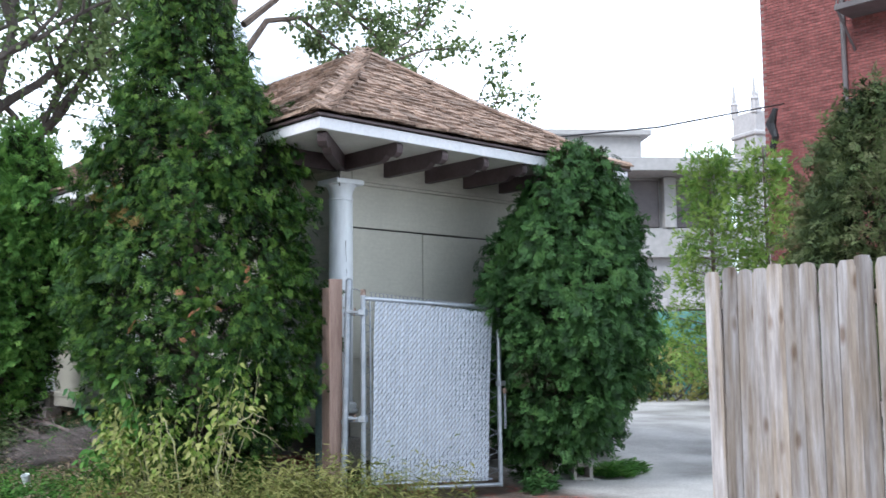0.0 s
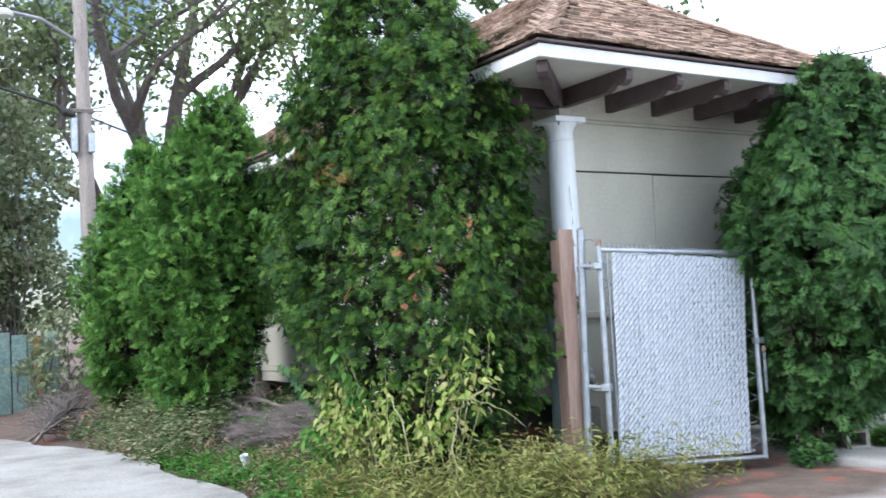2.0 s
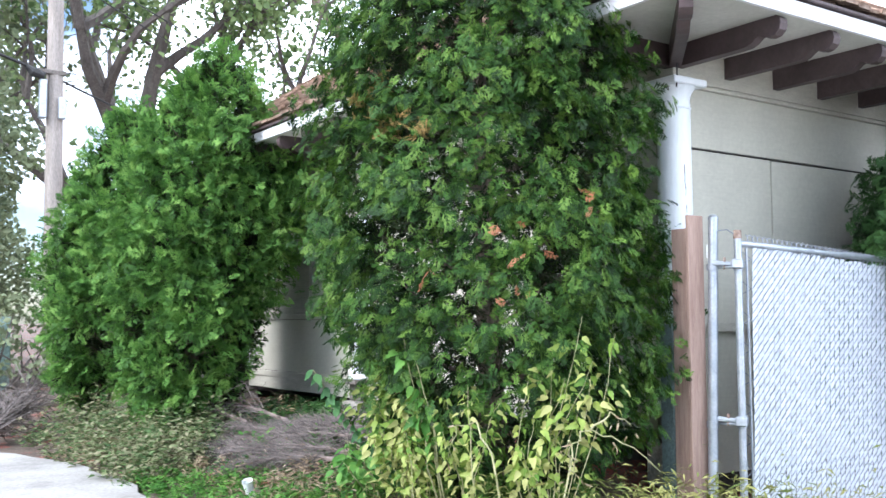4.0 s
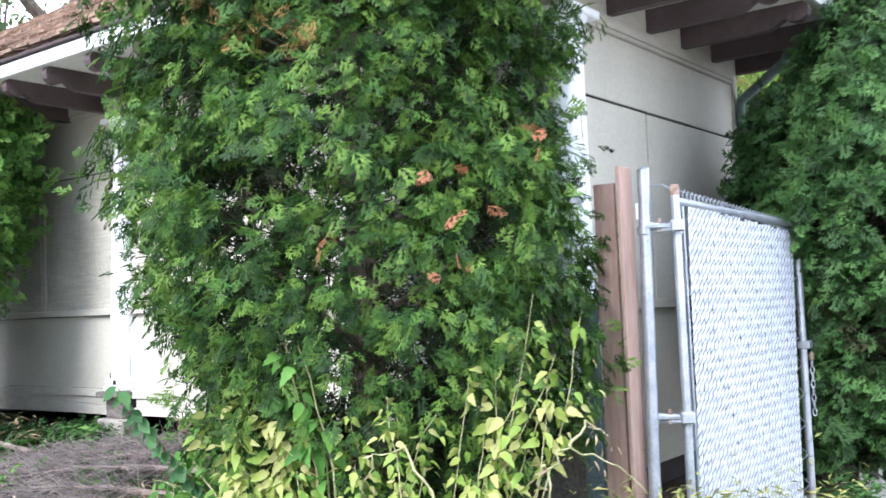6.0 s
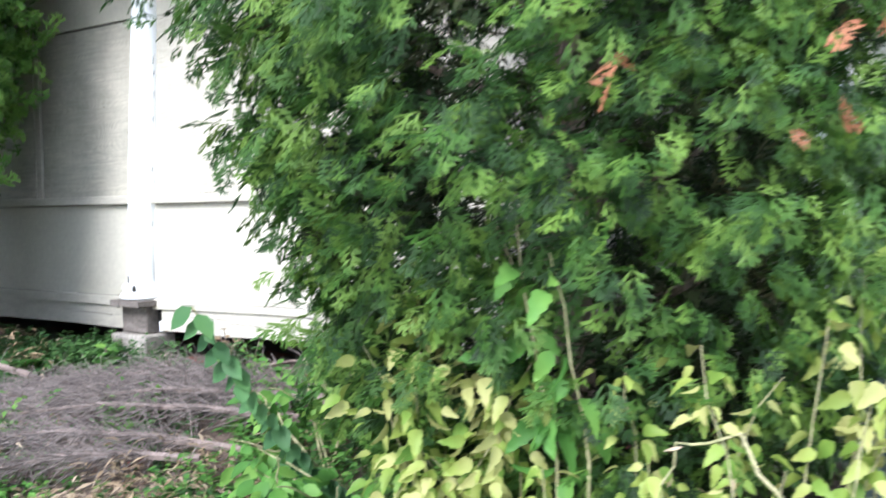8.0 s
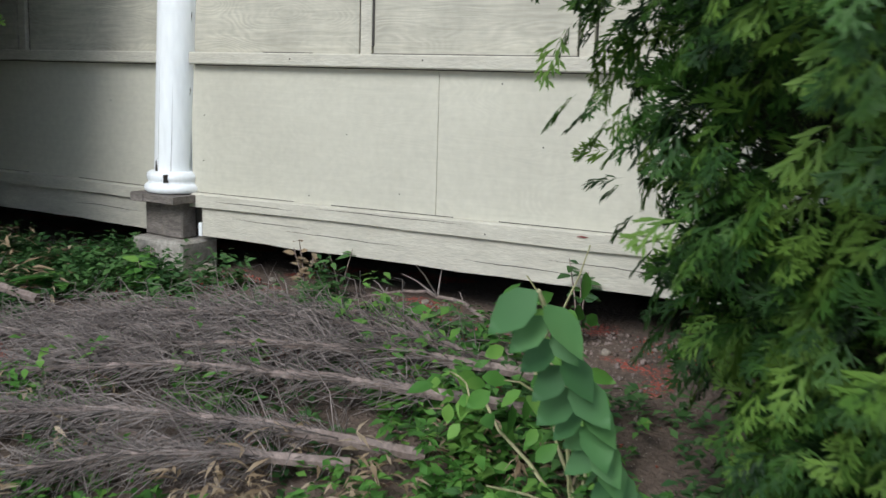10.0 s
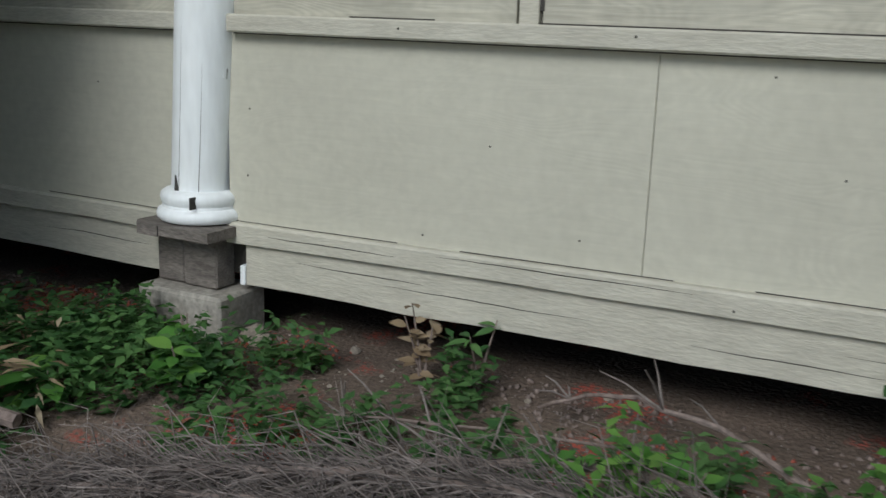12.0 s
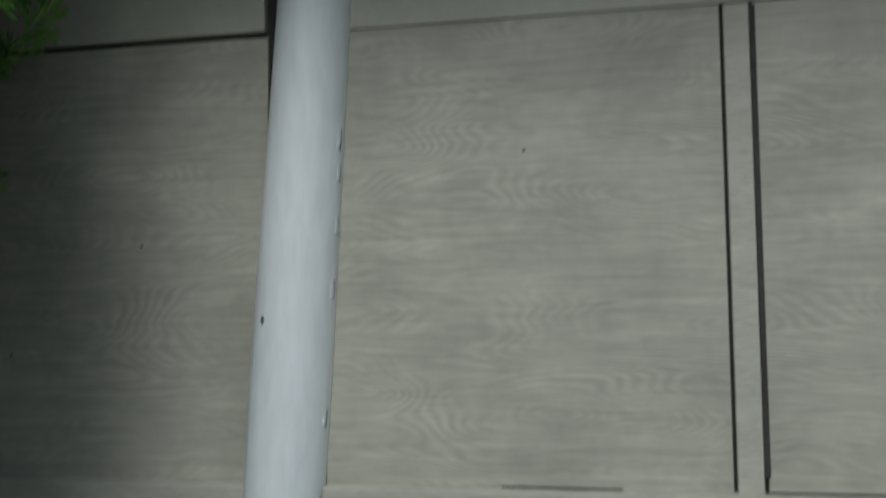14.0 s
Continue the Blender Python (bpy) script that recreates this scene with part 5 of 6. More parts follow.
patch("weeds", "olive and straw coloured weeds in front of the gate", M_OLIVE, NARROW_SMALL, 0.075, [(-2.1, -0.5, 0.5, 230), (-1.7, -1.1, 0.55, 330), (-1.2, -1.2, 0.5, 300), (-0.75, -1.1, 0.42, 230), (-0.25, -1.15, 0.35, 110), (-2.3, 0.2, 0.45, 150), (-2.2, -1.1, 0.5, 160), (0.3, -1.2, 0.3, 40), (-1.3, -0.75, 0.4, 170), (-0.9, -0.75, 0.3, 120)], 54, 0.72, droop=0.5)
patch("weeds", "low green weeds in front of the evergreen", M_WEEDLEAF, LEAF_SMALL, 0.06, [(-2.3, 0.9, 0.4, 90), (-2.4, 0.2, 0.4, 80), (-2.5, -0.6, 0.4, 60), (-1.9, -1.6, 0.6, 70)], 55, 0.32)
patch("weeds", "dark ground cover at the foot of the broad evergreen", M_DARKWEED, LEAF_SMALL, 0.06, [(1.85, -1.0, 0.22, 60), (2.25, -0.5, 0.3, 60), (1.6, -1.15, 0.2, 30)], 56, 0.28)
patch("weeds", "tuft of short dark grass beside the concrete block", M_WEEDLEAF, NARROW_SMALL, 0.10, [(3.15, -0.95, 0.28, 190), (3.5, -0.85, 0.25, 120), (2.9, -0.6, 0.2, 60)], 69, 0.16, droop=-0.6)
patch("weeds", "dry straw coloured weed stalks", M_DRYLEAF, NARROW_SMALL, 0.07, [(-2.2, 5.8, 0.7, 90), (-1.7, 2.3, 0.4, 45), (-1.8, 0.2, 0.5, 60), (-1.1, -1.1, 0.5, 70), (-2.0, 3.5, 0.6, 50), (-0.8, 4.7, 0.4, 25)], 57, 0.35, droop=0.4)

patch("weeds", "trampled dry stems and seed heads among the weeds", M_DRYLEAF, NARROW_SMALL, 0.06, [(-1.7, 1.75, 0.45, 90), (-2.1, 2.0, 0.45, 90), (-1.3, 1.9, 0.35, 50), (-2.3, 1.4, 0.35, 50), (-2.0, 2.6, 0.35, 40)], 58, 0.22, droop=0.4)
patch("weeds", "tangled green weeds at the evergreen's foot", M_WEEDLEAF, LEAF_SMALL, 0.05, [(-1.5, 1.55, 0.4, 90), (-1.9, 1.5, 0.4, 90), (-1.1, 1.9, 0.3, 50), (-2.3, 1.9, 0.35, 60), (-1.65, 2.1, 0.3, 50)], 59, 0.24)


def single_plant(name, label, x, y, leaf, template, size, count, height, seed, category="weed", spread=0.08):
    rng = np.random.default_rng(seed)
    z = gz(x, y)
    plant = thing(name, label, category, at=(x, y, z))
    b = Build()
    pl, ah = [], []
    for s in range(3):
        t = (rng.uniform(-spread, spread), rng.uniform(-spread, spread), height * rng.uniform(0.7, 1.0))
        b.tube([(0, 0, -0.02), (t[0] * 0.4, t[1] * 0.4, t[2] * 0.5), t], [0.005, 0.004, 0.002], 5)
        for j in range(count):
            u, w = rng.uniform(0.15, 1), rng.uniform(0, 6.28)
            pl.append((t[0] * u, t[1] * u, t[2] * u)), ah.append((math.cos(w), math.sin(w), rng.uniform(-0.2, 0.35)))
    part("stem", b, M_STICK, plant)
    n = len(pl)
    part("leaves", joined("leaves", [scatter(template, pl, ah, np.array([-0.2, -0.1, 1.0]) + rng.normal(0, 0.25, (n, 3)), size * rng.uniform(0.6, 1.2, n))], leaf), None, plant)


single_plant("nettle", "nettle with toothed bright green leaves by the pier", -0.56, 4.12, M_WEEDLEAF, LEAF, 0.085, 9, 0.18, 61)
single_plant("nettle", "nettle with green leaves beside the dry brush", -0.43, 4.21, M_WEEDLEAF, LEAF, 0.08, 9, 0.2, 62)
single_plant("dock_plant", "dock with long upright bright green leaves", -0.79, 4.44, M_WEEDLEAF, leaf_template(0.2, 0.1, 0.1), 0.22, 3, 0.10, 63, spread=0.05)
single_plant("withered_plant", "withered brown plant against the skirting", -0.12, 3.54, M_DRYLEAF, LEAF, 0.06, 10, 0.27, 64)
single_plant("green_plant", "small green plant growing against the skirting", -0.07, 3.37, M_DARKWEED, LONGLEAF, 0.07, 9, 0.24, 65)
single_plant("green_plant", "trailing weed at the foot of the wall", -0.12, 2.15, M_DARKWEED, LEAF, 0.07, 9, 0.34, 66)
single_plant("nettle", "nettle growing through fallen branches", -0.6, 2.62, M_WEEDLEAF, LEAF, 0.085, 9, 0.2, 67)


# ---- dry brush ----
def brush(name, label, stalks, seed, twigs, reach, thick=0.0022):
    """Cut branches whose many fine dead twigs all sweep the same way."""
    rng = np.random.default_rng(seed)
    o = np.array(stalks[0][0])
    pile = thing(name, label, "brush", at=tuple(o))
    fine = []
    for st in stalks:
        pts = [np.array(p, float) - o for p in st]
        part("branch", Build().tube([tuple(p) for p in pts], [0.020 * (1 - 0.8 * i / (len(pts) - 1)) + 0.003 for i in range(len(pts))], 6), M_STICK, pile)
        for j in range(twigs):
            u = rng.uniform(0.12, 1.0) * (len(pts) - 1)
            i = min(int(u), len(pts) - 2)
            p = pts[i] * (1 - (u - i)) + pts[i + 1] * (u - i)
            d = unit(unit(pts[i + 1] - pts[i]) + rng.normal(0, 0.62, 3) * np.array([1, 1, 0.5]))
            l = reach * rng.uniform(0.35, 1.0)
            k = rng.normal(0, 0.20, 3) * l
            a, b, c = p, p + d * l * 0.5 + k, p + d * l + k * 0.6 + np.array([0, 0, -0.05 * l])
            fine.append((a, b, c, thick * rng.uniform(0.7, 1.4)))
    # twigs as slim three-sided rods
    vs, fs = [], []
    for a, b, c, t in fine:
        d = unit(c - a)
        s1 = unit(np.cross(d, np.array([0.2, 0.1, 1.0])))
        s2 = np.cross(d, s1)
        k = len(vs)
        for p, r in ((a, t * 1.3), (b, t), (c, t * 0.35)):
            for w in (0, 2.1, 4.2):
                vs.append(p + (s1 * math.cos(w) + s2 * math.sin(w)) * r)
        for q in (0, 3):
            for j in range(3):
                i, m = k + q + j, k + q + (j + 1) % 3
                fs += [(i, m, m + 3), (i, m + 3, i + 3)]
    part("twig_mass", array_mesh("twig_mass", np.array(vs), np.array(fs), M_TWIG), None, pile, "fine grey dead twigs")["kind"] = "stuff"
    return pile


def sweep(x0, y0, x1, y1, h0, h1, n=5, bow=0.1):
    return [(x0 + (x1 - x0) * u, y0 + (y1 - y0) * u, gz(x0 + (x1 - x0) * u, y0 + (y1 - y0) * u) + h0 + (h1 - h0) * u + bow * math.sin(math.pi * u)) for u in np.linspace(0, 1, n)]


brush("brush_pile", "heap of grey dead cedar branches lying on the weeds", [sweep(-0.75, 1.9, -1.5, 3.9, 0.10, 0.14), sweep(-1.0, 1.9, -1.7, 4.3, 0.12, 0.10), sweep(-1.3, 2.1, -1.9, 4.0, 0.10, 0.10), sweep(-0.9, 2.3, -1.2, 4.3, 0.10, 0.06), sweep(-1.4, 2.3, -2.05, 3.5, 0.08, 0.05), sweep(-1.1, 2.9, -1.5, 4.9, 0.06, 0.06), sweep(-1.5, 2.9, -2.0, 4.7, 0.06, 0.05), sweep(-0.7, 2.1, -1.05, 3.9, 0.08, 0.10), sweep(-0.75, 2.4, -1.15, 4.1, 0.12, 0.10)], 71, 800, 0.27, 0.0015)
brush("brush_pile", "heap of dry grey twigs near the alley", [sweep(-1.0, 4.3, -1.5, 6.2, 0.08, 0.1), sweep(-1.3, 4.6, -1.8, 6.4, 0.10, 0.08), sweep(-1.5, 5.4, -1.9, 7.0, 0.1, 0.08), sweep(-1.2, 5.6, -1.4, 7.2, 0.1, 0.1)], 72, 170, 0.5, 0.003)
brush("brush_pile", "bundle of thin brown cut branches beside the paving", [sweep(-3.3, 7.5, -2.3, 9.4, 0.05, 0.5), sweep(-3.2, 7.7, -2.6, 9.7, 0.08, 0.4), sweep(-3.35, 7.8, -2.2, 9.1, 0.05, 0.3)], 73, 150, 0.8, 0.005)


def long_stick(label, pts, r0, r1, seed):
    rng = random.Random(seed)
    stick = thing("fallen_branch", label, "branch", at=pts[0])
    o = Vector(pts[0])
    ps = [Vector(p) - o for p in pts]
    fine = []
    for i in range(len(ps) - 1):
        for u in (0, 0.33, 0.66):
            fine.append(ps[i].lerp(ps[i + 1], u) + Vector((rng.uniform(-0.008, 0.008), rng.uniform(-0.008, 0.008), rng.uniform(-0.006, 0.006))))
    fine.append(ps[-1])
    k = len(fine)
    part("stem", Build().tube(fine, [r0 + (r1 - r0) * i / (k - 1) for i in range(k)], 7), M_STICK, stick)
    for j in range(9):
        p = fine[rng.randrange(2, k - 1)]
        d = Vector((rng.uniform(-1, 1), rng.uniform(0, 1), rng.uniform(0, 0.7))).normalized() * rng.uniform(0.08, 0.22)
        part("side_twig", Build().tube([p, p + d * 0.6 + Vector((0, 0, 0.01)), p + d], [0.004, 0.003, 0.0015], 5), M_TWIG, stick)


long_stick("long bent dead branch lying over the brush", [(-0.72, 2.1, 0.5), (-0.48, 2.32, 0.55), (-0.27, 2.59, 0.57), (-0.14, 2.85, 0.56), (-0.16, 3.0, 0.55), (-0.28, 3.09, 0.53)], 0.011, 0.005, 81)
long_stick("thick brown cut branch lying in the brush", [(-0.98, 2.15, 0.48), (-0.82, 2.37, 0.55), (-0.70, 2.50, 0.57), (-0.62, 2.66, 0.57), (-0.65, 2.91, 0.56), (-0.74, 3.13, 0.54), (-0.85, 3.4, 0.5)], 0.019, 0.009, 82)
long_stick("thin dead stem lying in the weeds", [(-0.45, 1.9, 0.36), (-0.55, 2.4, 0.42), (-0.62, 2.9, 0.46), (-0.7, 3.3, 0.44)], 0.008, 0.004, 83)
long_stick("forked dead branch on the soil near the wall", [(-0.3, 2.4, 0.44), (-0.35, 2.8, 0.50), (-0.5, 3.3, 0.52), (-0.55, 3.7, 0.48)], 0.006, 0.003, 84)

# ---- small things on the ground ----
cup = thing("plastic_cup", "white plastic cup standing askew in the weeds", "cup", at=(-2.13, 2.6, gz(-2.13, 2.6)))
part("cup_body", Build().lathe([(0.032, 0), (0.042, 0.165), (0.045, 0.168), (0.040, 0.165), (0.030, 0.004)], sides=18), M_PLASTIC, cup, "", True)
cup.rotation_euler = (radians(12), radians(-20), 0)


def stone(x, y, r, seed, label, m=M_ROCK):
    rng = random.Random(seed)
    bm = bmesh.new()
    bmesh.ops.create_icosphere(bm, subdivisions=2, radius=r)
    for v in bm.verts:
        v.co *= 1 + 0.35 * noise.noise(v.co * (1.4 / r) + Vector((seed, 0, 0)))
        v.co.z *= 0.75
    me = bpy.data.meshes.new("stone")
    bm.to_mesh(me)
    bm.free()
    me.materials.append(m)
    ob = tagged(new("stone", me), label, "stone", "stones by the wall")
    ob.location = (x, y, gz(x, y) + r * 0.35)


stone(-0.05, 4.24, 0.055, 1, "pale rounded stone tucked behind the pier")
for i, (x, y, r) in enumerate([(-0.12, 3.95, 0.017), (-0.14, 2.53, 0.022), (-0.25, 3.8, 0.014), (-0.3, 4.15, 0.012), (-0.1, 3.7, 0.013), (-0.2, 2.0, 0.03), (-0.35, 3.6, 0.012), (-0.08, 3.2, 0.016), (-0.3, 2.2, 0.012), (0.06, 3.9, 0.03), (0.08, 3.0, 0.028)]):
    stone(x, y, r * 0.65, 10 + i, "small pale stone on the bare soil")


def crumbs(name, label, material, count, size, seed):
    """Broken bits strewn thinly over the bare soil under the wall's foot."""
    rng = np.random.default_rng(seed)
    tv = np.array([(0.5, 0, 0), (-0.4, 0.45, 0.05), (-0.35, -0.5, 0), (0, 0.05, 0.5), (0.1, 0, -0.4)], float)
    tf = np.array([(0, 1, 3), (1, 2, 3), (2, 0, 3), (1, 0, 4), (2, 1, 4), (0, 2, 4)])
    x = 0.1 - np.abs(rng.normal(0, 0.42, count * 3))
    y = rng.uniform(1.4, 6.4, count * 3)
    drift = np.array([noise.noise((a * 1.9 + seed, b * 1.9, 0.5)) for a, b in zip(x, y)]) + rng.normal(0, 0.12, count * 3)
    pick = np.argsort(-drift)[:count]
    x, y = x[pick], y[pick]
    z = np.array([gz(a, b) for a, b in zip(x, y)]) + 0.002
    me = joined(name, [scatter((tv, tf), np.stack([x, y, z], -1), rng.normal(0, 1, (count, 3)), np.array([0, 0, 1.0]) + rng.normal(0, 0.4, (count, 3)), size * rng.uniform(0.35, 1.5, count) ** 1.5)], material)
    tagged(new(name, me), label, "rubble", kind="stuff")


M_CRUMB = mat("brick_crumb", [(0.22, 0.055, 0.035), (0.34, 0.09, 0.06)], 20, 0.95, 0.2, 80)
crumbs("brick_crumbs", "red brick crumbs on the bare soil", M_CRUMB, 1500, 0.011, 5)
crumbs("gravel_crumbs", "pale gravel and grit on the bare soil", M_ROCK, 240, 0.009, 6)
crumbs("soil_clods", "small dark clods of soil", M_STICK, 900, 0.016, 7)
solid("paper_litter", Build().prism([(0, 0), (0.32, 0.05), (0.36, 0.22), (0.1, 0.26)], pose(-0.9, 7.35, 0.40, 18, 12, 30), 0.01), M_PLASTIC, "crumpled white paper litter on the weeds", "litter")
solid("board_litter", Build().box(0, 0, 0, 0.5, 0.14, 0.02, pose(-1.1, 7.0, 0.36, 10, 4, 20), bevel=0.004), M_BAREWOOD, "short pale board lying on the weeds", "board")


def concrete_block(x, y, rz):
    """A hollow half block with one cell, lying on its side."""
    b = Build()
    L, Wd, Hh, t = 0.22, 0.19, 0.19, 0.035
    b.box(-L / 2, -Wd / 2, 0, L / 2, Wd / 2, t, bevel=0.004).box(-L / 2, -Wd / 2, Hh - t, L / 2, Wd / 2, Hh, bevel=0.004)
    for cx in (-L / 2 + t / 2, L / 2 - t / 2):
        b.box(cx - t / 2, -Wd / 2, t, cx + t / 2, Wd / 2, Hh - t)
    ob = solid("concrete_block", b, M_CONCRETE, "hollow grey concrete half block lying beside the drive", "block")
    ob.matrix_world = pose(x, y, gz(x, y) - 0.005, 0, 0, rz)


concrete_block(2.66, -0.86, -32)


# ---- beyond: trees, thicket, pole, fences ----
def tree(name, label, base, height, crown, seed, leaf, leaves, leaf_size, trunks, bark=M_BARKGREY, hang=0.0, clump=0.45, arms=()):
    """A broadleaf tree: tapering trunks that fork into limbs, and leaves in uneven clumps about the limb ends."""
    rng = np.random.default_rng(seed)
    ob = thing(name, label, "tree", "trees beyond the pavilion", at=base)
    wood = Build()
    ends = []

    def grow(p, d, length, r, level):
        pts, q = [p], p
        for i in range(4):
            d = unit(d + rng.normal(0, 0.13, 3) + np.array([0, 0, 0.05 if level < 2 else -hang]))
            q = q + d * length / 4
            pts.append(q)
        wood.tube([tuple(k) for k in pts], [r * (1 - 0.14 * i) for i in range(5)], 7 if level == 0 else 5, False)
        ends.append((pts[-1], level)), ends.append((pts[2], level))
        if level < 4 and r > 0.01:
            for k in range(3 if level < 2 else 2):
                a = rng.normal(0, 1, 3)
                a[2] = abs(a[2]) * 0.5 - hang
                grow(pts[-1] if k < 2 else pts[2], unit(d + a * 0.62), length * rng.uniform(0.58, 0.8), r * 0.58, level + 1)

    for lean_x, lean_y, r in trunks:
        grow(np.array([lean_x * 0.6, lean_y * 0.6, -0.3]), unit(np.array([lean_x * 0.18, lean_y * 0.18, 1.0])), height * 0.42, r, 0)
    for arm in arms:
        pts = [np.array(p, float) for p in arm]
        k = len(pts)
        wood.tube([tuple(p) for p in pts], [0.16 * (1 - 0.75 * i / (k - 1)) for i in range(k)], 6, False)
        for p, q in zip(pts[1:], pts[2:]):
            for j in range(2):
                grow(p * 0.5 + q * 0.5, unit(q - p + rng.normal(0, 0.7, 3)), 1.6, 0.045, 3)
    part("trunk", wood, bark, ob, "bare grey trunk and limbs")
    tips = np.array([e[0] for e in ends if e[1] >= 2])
    pick = tips[rng.integers(0, len(tips), leaves)]
    place = pick + rng.normal(0, clump, (leaves, 3)) * np.array([1, 1, 0.8])
    k = np.sin(place[:, 0] * 1.9 + seed) + np.sin(place[:, 1] * 2.3) + np.sin(place[:, 2] * 2.1)
    place = place[k > -0.7]
    m = len(place)
    part("crown", joined("crown", [scatter(FAR_LEAF, place, rng.normal(0, 1, (m, 3)) + np.array([0, 0, -0.4]), rng.normal(0, 1, (m, 3)), leaf_size * rng.uniform(0.6, 1.3, m))], leaf), None, ob, "loose uneven leaf clumps")
    return ob


tree("tree", "large tree with leaning grey trunks and thin foliage", (3.6, 25.0, 0), 16, 5, 3, M_TREELEAF, 18000, 0.24, [(-0.9, 0, 0.50), (0.9, 0.2, 0.46), (2.3, 0.5, 0.30)], clump=0.5)
tree("tree", "tall tree with a dark trunk behind the roof", (12.9, 26.0, 0), 25, 5, 5, M_TREELEAF, 13000, 0.27, [(0, 0, 0.42), (2.6, 0.4, 0.30)], bark=M_BARK, clump=0.32, arms=(((0.6, 0, 12.0), (2.6, 0, 15.0), (4.4, 0.2, 15.6), (6.0, 0.3, 14.9), (7.4, 0.5, 14.4)), ((1.5, 0, 14.6), (4.2, 0.5, 17.0), (6.6, 0.5, 16.8), (8.6, 0.5, 15.9), (9.6, 0.5, 15.2))))
tree("tree", "slender tree with sparse foliage at the alley", (-3.2, 26.0, 0), 14, 5, 13, M_GREYBUSH, 11000, 0.26, [(0, 0, 0.26), (1.5, 0, 0.2)])
tree("tree", "tree with thin grey green foliage far down the alley", (-9.5, 27.0, 0), 13, 5, 17, M_GREYBUSH, 9000, 0.28, [(0, 0, 0.28)])


def thicket(name, label, boxes, leaf, count, size, seed):
    """A tangle of thin stems and small leaves in uneven mounds (x, y, z, rx, ry, rz)."""
    rng = np.random.default_rng(seed)
    ob = thing(name, label, "thicket", "growth along the boundary", at=(boxes[0][0], boxes[0][1], 0))
    o = np.array([boxes[0][0], boxes[0][1], 0])
    pl = []
    stems = Build()
    for x, y, z, rx, ry, rz in boxes:
        d = unit(rng.normal(0, 1, (count, 3)))
        r = rng.uniform(0.45, 1.0, (count, 1)) ** 0.5 * (1 + 0.22 * np.sin(5 * d[:, :1] + 3) + 0.18 * np.sin(9 * d[:, 2:3] + 1))
        p = np.array([x, y, z]) + d * r * np.array([rx, ry, rz])
        pl.append(p[p[:, 2] > 0.02] - o)
        for i in range(16):
            a = np.array([x + rng.uniform(-rx, rx) * 0.6, y + rng.uniform(-ry, ry) * 0.6, 0])
            b = np.array([x, y, z]) + unit(rng.normal(0, 1, 3)) * np.array([rx, ry, rz]) * rng.uniform(0.7, 1.1)
            b[2] = max(b[2], 0.4)
            m = (a + b) / 2 + rng.normal(0, 0.15, 3)
            stems.tube([tuple(k - o) for k in (a, m, b)], [0.03, 0.02, 0.006], 5, False)
    tagged(part("stem_tangle", stems, M_BARKGREY, ob), kind="stuff")
    pl = np.concatenate(pl)
    n = len(pl)
    part("foliage", joined("foliage", [scatter(FAR_LEAF, pl, rng.normal(0, 1, (n, 3)) + np.array([0, 0, -0.3]), rng.normal(0, 1, (n, 3)), size * rng.uniform(0.6, 1.3, n))], leaf), None, ob)


thicket("thicket", "grey green thicket of tall shrubs by the alley", [(-4.6, 15.5, 2.2, 1.7, 1.6, 2.4), (-2.6, 16.5, 2.4, 1.5, 1.4, 2.6), (-6.6, 15.5, 2.6, 1.7, 1.6, 2.8), (-4.6, 17.5, 4.8, 2.2, 1.6, 2.2), (-8.8, 15.0, 2.4, 1.6, 1.6, 2.6), (-3.0, 15.2, 4.6, 1.5, 1.4, 2.6), (-5.8, 14.8, 5.8, 1.9, 1.4, 2.8)], M_GREYBUSH, 9500, 0.15, 91)
thicket("thicket", "low tangled shrubs at the alley's verge", [(-1.6, 13.0, 0.9, 1.3, 1.0, 1.0), (0.2, 14.0, 1.1, 1.2, 1.0, 1.2)], M_GREYBUSH, 1500, 0.12, 92)
thicket("thicket", "low mixed hedge of weeds beyond the gravel drive", [(12.6, 6.6, 0.6, 1.3, 0.9, 0.9), (13.6, 5.4, 0.55, 1.3, 0.9, 0.85), (14.6, 4.2, 0.6, 1.3, 0.9, 0.9), (15.6, 3.0, 0.6, 1.4, 0.9, 0.9), (11.5, 7.8, 0.7, 1.3, 0.9, 1.0), (16.8, 1.6, 0.6, 1.4, 0.9, 0.9), (10.4, 8.8, 0.9, 1.2, 0.9, 1.2)], M_OLIVE, 1500, 0.13, 93)
thicket("thicket", "green shrubs under the young conifers", [(13.9, 6.4, 1.2, 0.9, 0.9, 1.0), (15.3, 4.6, 1.3, 0.9, 0.9, 1.1), (12.8, 7.4, 0.9, 0.8, 0.8, 0.9)], M_WEEDLEAF, 1300, 0.15, 94)


